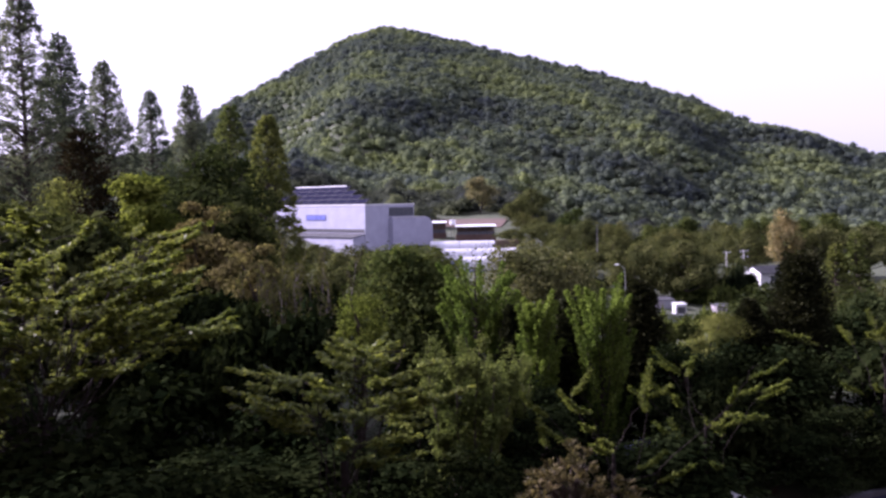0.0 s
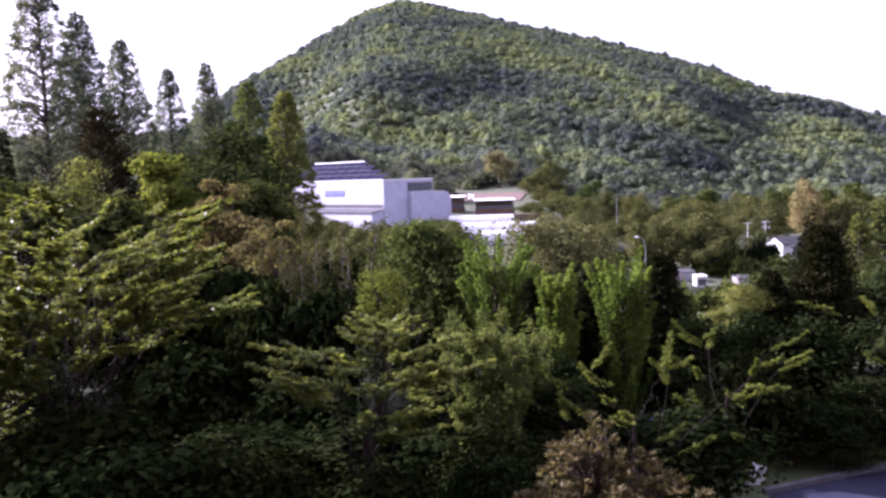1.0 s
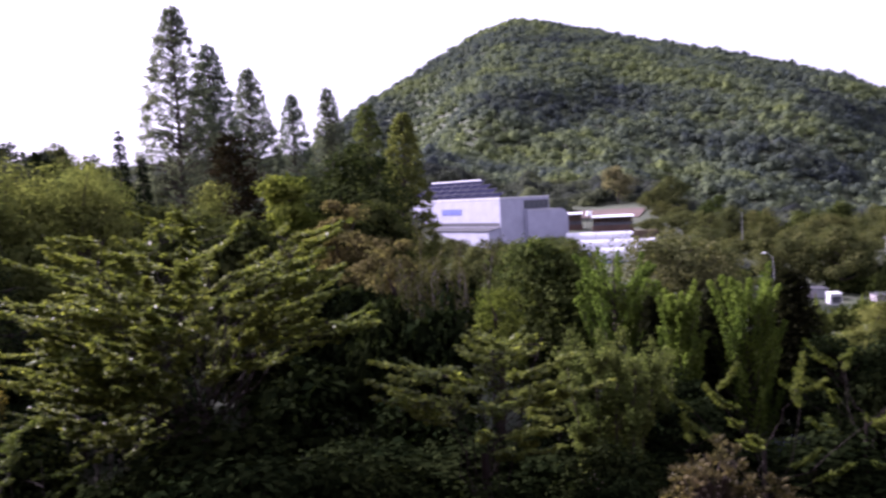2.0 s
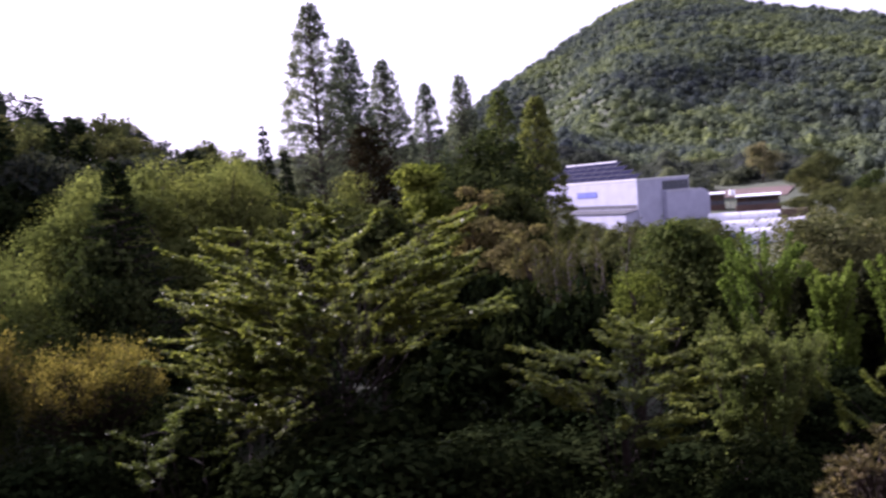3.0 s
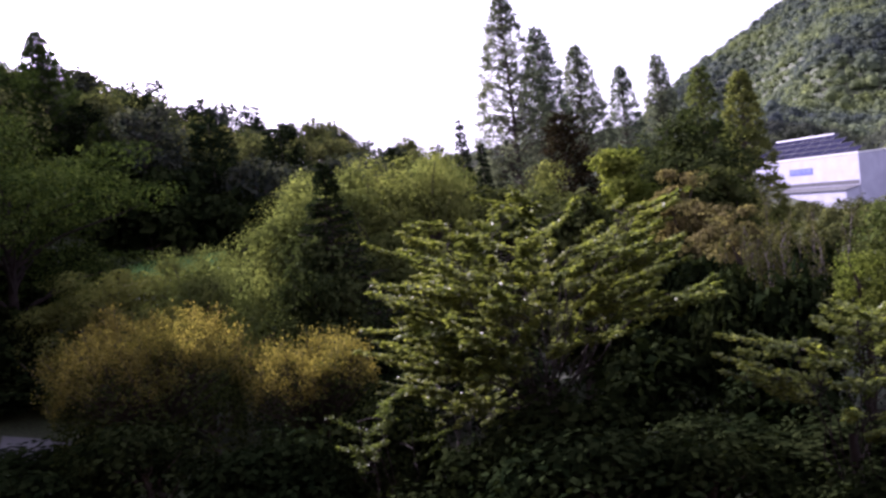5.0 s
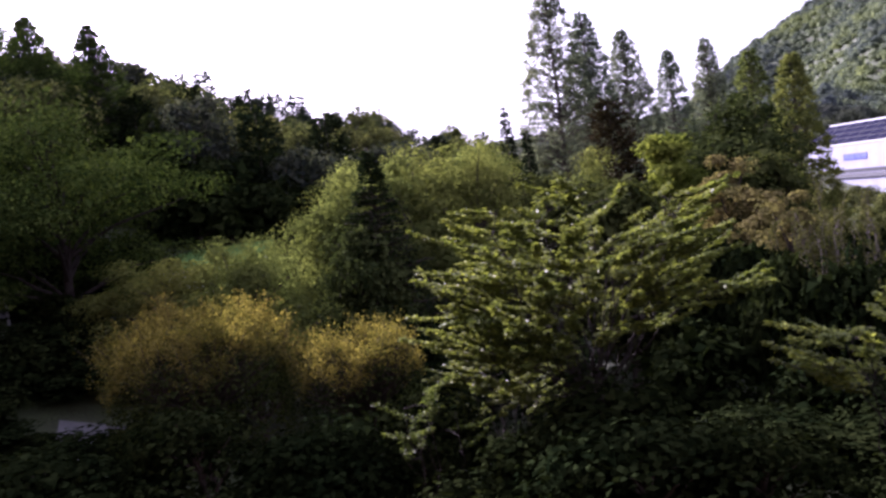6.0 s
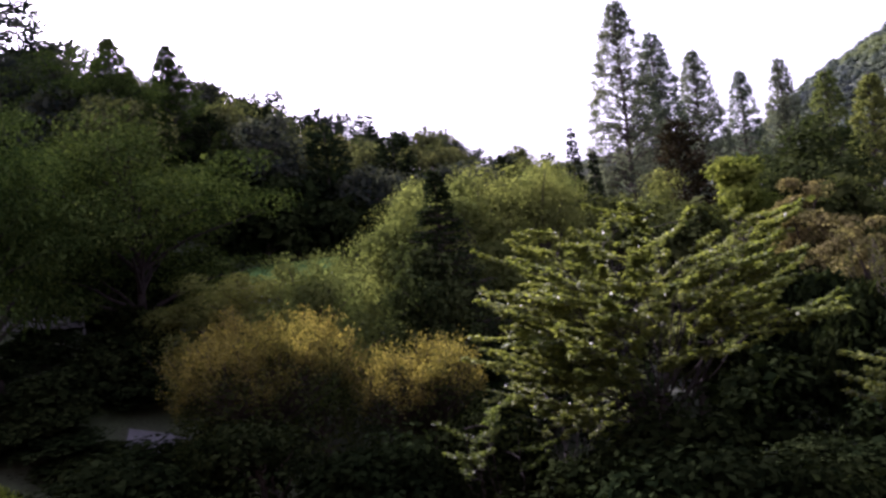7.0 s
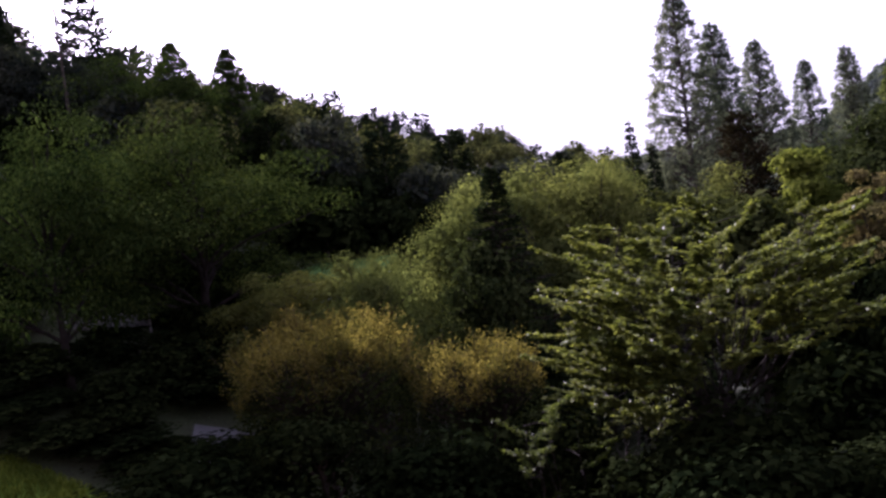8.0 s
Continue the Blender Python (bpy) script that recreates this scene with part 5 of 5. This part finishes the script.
stack = tagged(new("timber_stack"), "brown stack of boards beside the greenhouses", "timber")
stack.matrix_basis = pose(17.8, 239.3, -5.0, 0, 0, -3)
for k in range(7):
    part("board_layer", boxes((-3.3 + 0.07 * (k % 2), -0.8, 0.42 * k, 3.3 + 0.1 * (k % 3), 0.8, 0.42 * k + 0.36)), BROWN_WALL, stack)
white_house()
box_shed(51.3, 157.0, 2.8, 2.4, -11.0, "pinkish-grey box shed among the trees", PINK_WALL, DARK_ROOF)
box_shed(45.5, 164.0, 2.1, 1.8, -11.5, "small pale shed with a dark opening", PALE_CONCRETE, PALE_CONCRETE, True)
box_shed(43.5, 171.0, 5.0, 3.0, -11.3, "low store with a grey sheet roof", ROOF_GREY, DARK_ROOF)
utility_pole(41.0, 226.3, 2.2, 0, "tall thin bare mast")
utility_pole(71.1, 213.5, -4.7, 1, "concrete utility pole with one crossarm")
utility_pole(71.6, 202.7, -3.8, 2, "concrete utility pole with crossarms and transformer", True)
street_lamp(33.5, 156.5, -3.3)
sheet_on_ground("bare_soil", [(-4, 294), (20, 292), (24, 312), (-4, 316)], 24, BARE_SOIL, "patch of bare reddish-brown soil", 0.25)

# the paved yard under the window, with its kerb
yard = sheet_on_ground("road", [(6.5, 8.0), (8.2, 22.9), (60, 45.0), (60, 8.0)], 12, SHADED_ASPHALT, "asphalt road coloured dark blue-grey for shade", 0.03)
kerb = tagged(new("kerb"), "row of kerb stones along the road, darkened for shade", "kerb", kind="structure")
stone = bpy.data.meshes.new("kerb_stone")
bm = boxes((0.01, -0.09, -0.1, 0.99, 0.09, 0.16), bevel=0.015)
bm.to_mesh(stone)
bm.free()
for k in range(30):
    part("kerb_stone", stone, SHADED_KERB_STONE, kerb, place=pose(8.1 + 0.92 * k, 23.0 + 0.3925 * k, 0.0, 0, 0, 23.1))


def parked_car(x, y, turn):
    """A dark hatchback under the trees."""
    c = tagged(new("parked_car"), "dark parked car in the shade of the trees", "car")
    c.matrix_basis = pose(x, y, float(ground_height(x, y)), 0, 0, turn)
    body = prism([(-2.1, 0.35), (2.05, 0.35), (2.1, 0.75), (1.95, 0.95), (1.1, 1.02), (-1.75, 1.05), (-2.1, 0.9)], -0.85, 0.85)
    bmesh.ops.bevel(body, geom=body.edges[:], offset=0.06, segments=2, affect="EDGES")
    body_part = part("body", body, CAR_PAINT, c)
    cabin = prism([(-1.75, 1.03), (1.05, 1.03), (0.35, 1.45), (-1.3, 1.48)], -0.74, 0.74)
    bmesh.ops.bevel(cabin, geom=cabin.edges[:], offset=0.05, segments=2, affect="EDGES")
    part("cabin", cabin, WINDOW_GLASS, c)
    part("roof", prism([(-1.28, 1.47), (0.33, 1.44), (0.25, 1.5), (-1.2, 1.53)], -0.7, 0.7), CAR_PAINT, c)
    for sx_ in (-0.8, 0.8):
        for sy_ in (-1.3, 1.3):
            wheel = part("wheel", rod([(sx_ - 0.1, sy_, 0.32), (sx_ + 0.1, sy_, 0.32)], [0.32, 0.32], 18), RUBBER, c)
            part("rim", rod([(sx_ - 0.11, sy_, 0.32), (sx_ - 0.1, sy_, 0.32), (sx_ + 0.1, sy_, 0.32), (sx_ + 0.11, sy_, 0.32)], [0.01, 0.2, 0.2, 0.01], 14), PALE_CONCRETE, wheel)
        part("headlight", boxes((sx_ * 0.72 - 0.18, 2.0, 0.7, sx_ * 0.72 + 0.18, 2.1, 0.85), bevel=0.02), WINDOW_GLASS, body_part)


parked_car(6.0, 25.6, 70)
lamp_post = tagged(new("garden_lamp"), "short garden lamp with a pale flat head", "lamp")
lamp_post.matrix_basis = pose(5.75, 23.6, 0)
part("post", rod([(0, 0, -0.1), (0, 0, 1.25)], [0.035, 0.03], 8), DARK_STEEL, lamp_post)
part("head", boxes((-0.05, -0.09, 1.22, 0.42, 0.09, 1.32), bevel=0.02), WHITE_PAINT, lamp_post)
bin_box = tagged(new("road_box"), "pale plastic box beside the kerb", "box")
bin_box.matrix_basis = pose(8.1, 23.9, 0, 0, 0, 15) @ Matrix.Diagonal((0.7, 0.7, 0.7, 1))
part("body", prism([(-0.28, 0), (0.28, 0), (0.34, 0.62), (-0.34, 0.62)], -0.36, 0.36), GREY_PANEL, bin_box)
part("lid", boxes((-0.4, -0.38, 0.62, 0.4, 0.38, 0.7), bevel=0.02), GREY_PANEL, bin_box)

# a low house with a green roof, below the hill
green_house = tagged(new("green_roofed_house"), "low house with a sloping green roof", "house")
green_house.matrix_basis = pose(-37.4, 32.0, 0, 0, 0, 40)
part("wall", boxes((-2.6, -3, -2, 2.6, 3, 6.85), bevel=0.04), PALE_CONCRETE, green_house)
part("roof", prism([(-3.5, 6.85), (3.3, 7.5), (3.3, 7.65), (-3.5, 7.0)], -2.9, 2.9), GREEN_COAT, green_house, "sloping bright green metal roof")
for k in range(6):
    part("roof_rib", prism([(-3.5, 7.0), (3.3, 7.65), (3.3, 7.71), (-3.5, 7.06)], -2.85 + 1.12 * k, -2.79 + 1.12 * k), GREEN_COAT, green_house)

# a small lawn that catches the sun
LAWN = plain_material("lawn", (0.065, 0.115, 0.015), (0.105, 0.165, 0.025), 0.9, 0.95, 0, 0.8, 14, shine=0.0)
sheet_on_ground("lawn", [(-36, 2), (-22, 2), (-24.4, 12.6), (-31, 9.4)], 20, LAWN, "small bright green mown lawn", 0.06)
rng_lawn = np.random.default_rng(77)
n_blades = 16000
bu, bv = rng_lawn.uniform(0, 1, n_blades), rng_lawn.uniform(0, 1, n_blades)
bx = (1 - bv) * (-36 + 14 * bu) + bv * (-31 + 6.6 * bu)
by = (1 - bv) * 2 + bv * (9.4 + 3.2 * bu)
blade_v, blade_f = leaf_blades(rng_lawn, np.column_stack([bx, by, ground_height(bx, by) + 0.05]), rng_lawn.normal(0, 0.35, (n_blades, 3)) + np.array([0, 0, 1.0]), rng_lawn.normal(size=(n_blades, 3)), 0.22, 0.06)
grass_mesh = quads_mesh("grass", blade_v, blade_f)
grass_mesh.materials.append(leaf_material("grass_blades", (0.12, 0.19, 0.022), (0.22, 0.31, 0.045), 0.5, 0.6, 0.8))
tagged(new("grass", grass_mesh), "short bright green grass of the lawn", "grass", kind="stuff")

PATH_PAVING = plain_material("pale_path_paving", (0.07, 0.07, 0.075), (0.11, 0.11, 0.115), 0.8, 0.9, 0, 0.4, 20)
sheet_on_ground("path", [(-24.6, 13.2), (-23.4, 14.6), (-27.2, 18.0), (-28.6, 16.4)], 10, PATH_PAVING, "short pale paved path beside the lawn", 0.05)

# Concrete tone lowered to stand in for the shade on the slabs.
SHADED_SLAB = plain_material("shaded_slab", (0.16, 0.16, 0.18), (0.24, 0.24, 0.26), 1.2, 0.85, 0, 0.3, 12)
# a slab wall at the foot of the hill
slab_wall = tagged(new("slab_wall"), "low grey wall of concrete slabs in the shade", "wall")
slab_wall.matrix_basis = pose(-37.7, 16.1, 6.2, 0, 0, 64)
for k in range(3):
    part("slab", boxes((0.04 + 1.16 * k, -0.08, 0.0, 1.12 + 1.16 * k, 0.08, 0.66), bevel=0.02), SHADED_SLAB, slab_wall)
for k in range(4):
    part("post", boxes((-0.06 + 1.16 * k, -0.12, -2.0, 0.04 + 1.16 * k, 0.12, 0.72)), GREY_PANEL, slab_wall)

# the brick building from which the view is taken, behind and beside the camera
BRICK = plain_material("brown_brick", (0.12, 0.07, 0.05), (0.2, 0.12, 0.09), 1.5, 0.9, 0, 0.4, 20)
facade = bpy.data.meshes.new("wall_behind")
bm = boxes((-30, -1.6, -1, 34, -1.2, 17), (-30.4, -14, -1, -30, -1.2, 17), (34, -14, -1, 34.4, -1.2, 17))
bm.to_mesh(facade)
bm.free()
facade.materials.append(BRICK)
tagged(new("wall_behind", facade), "brown brick wall of the building behind", "wall", kind="structure")
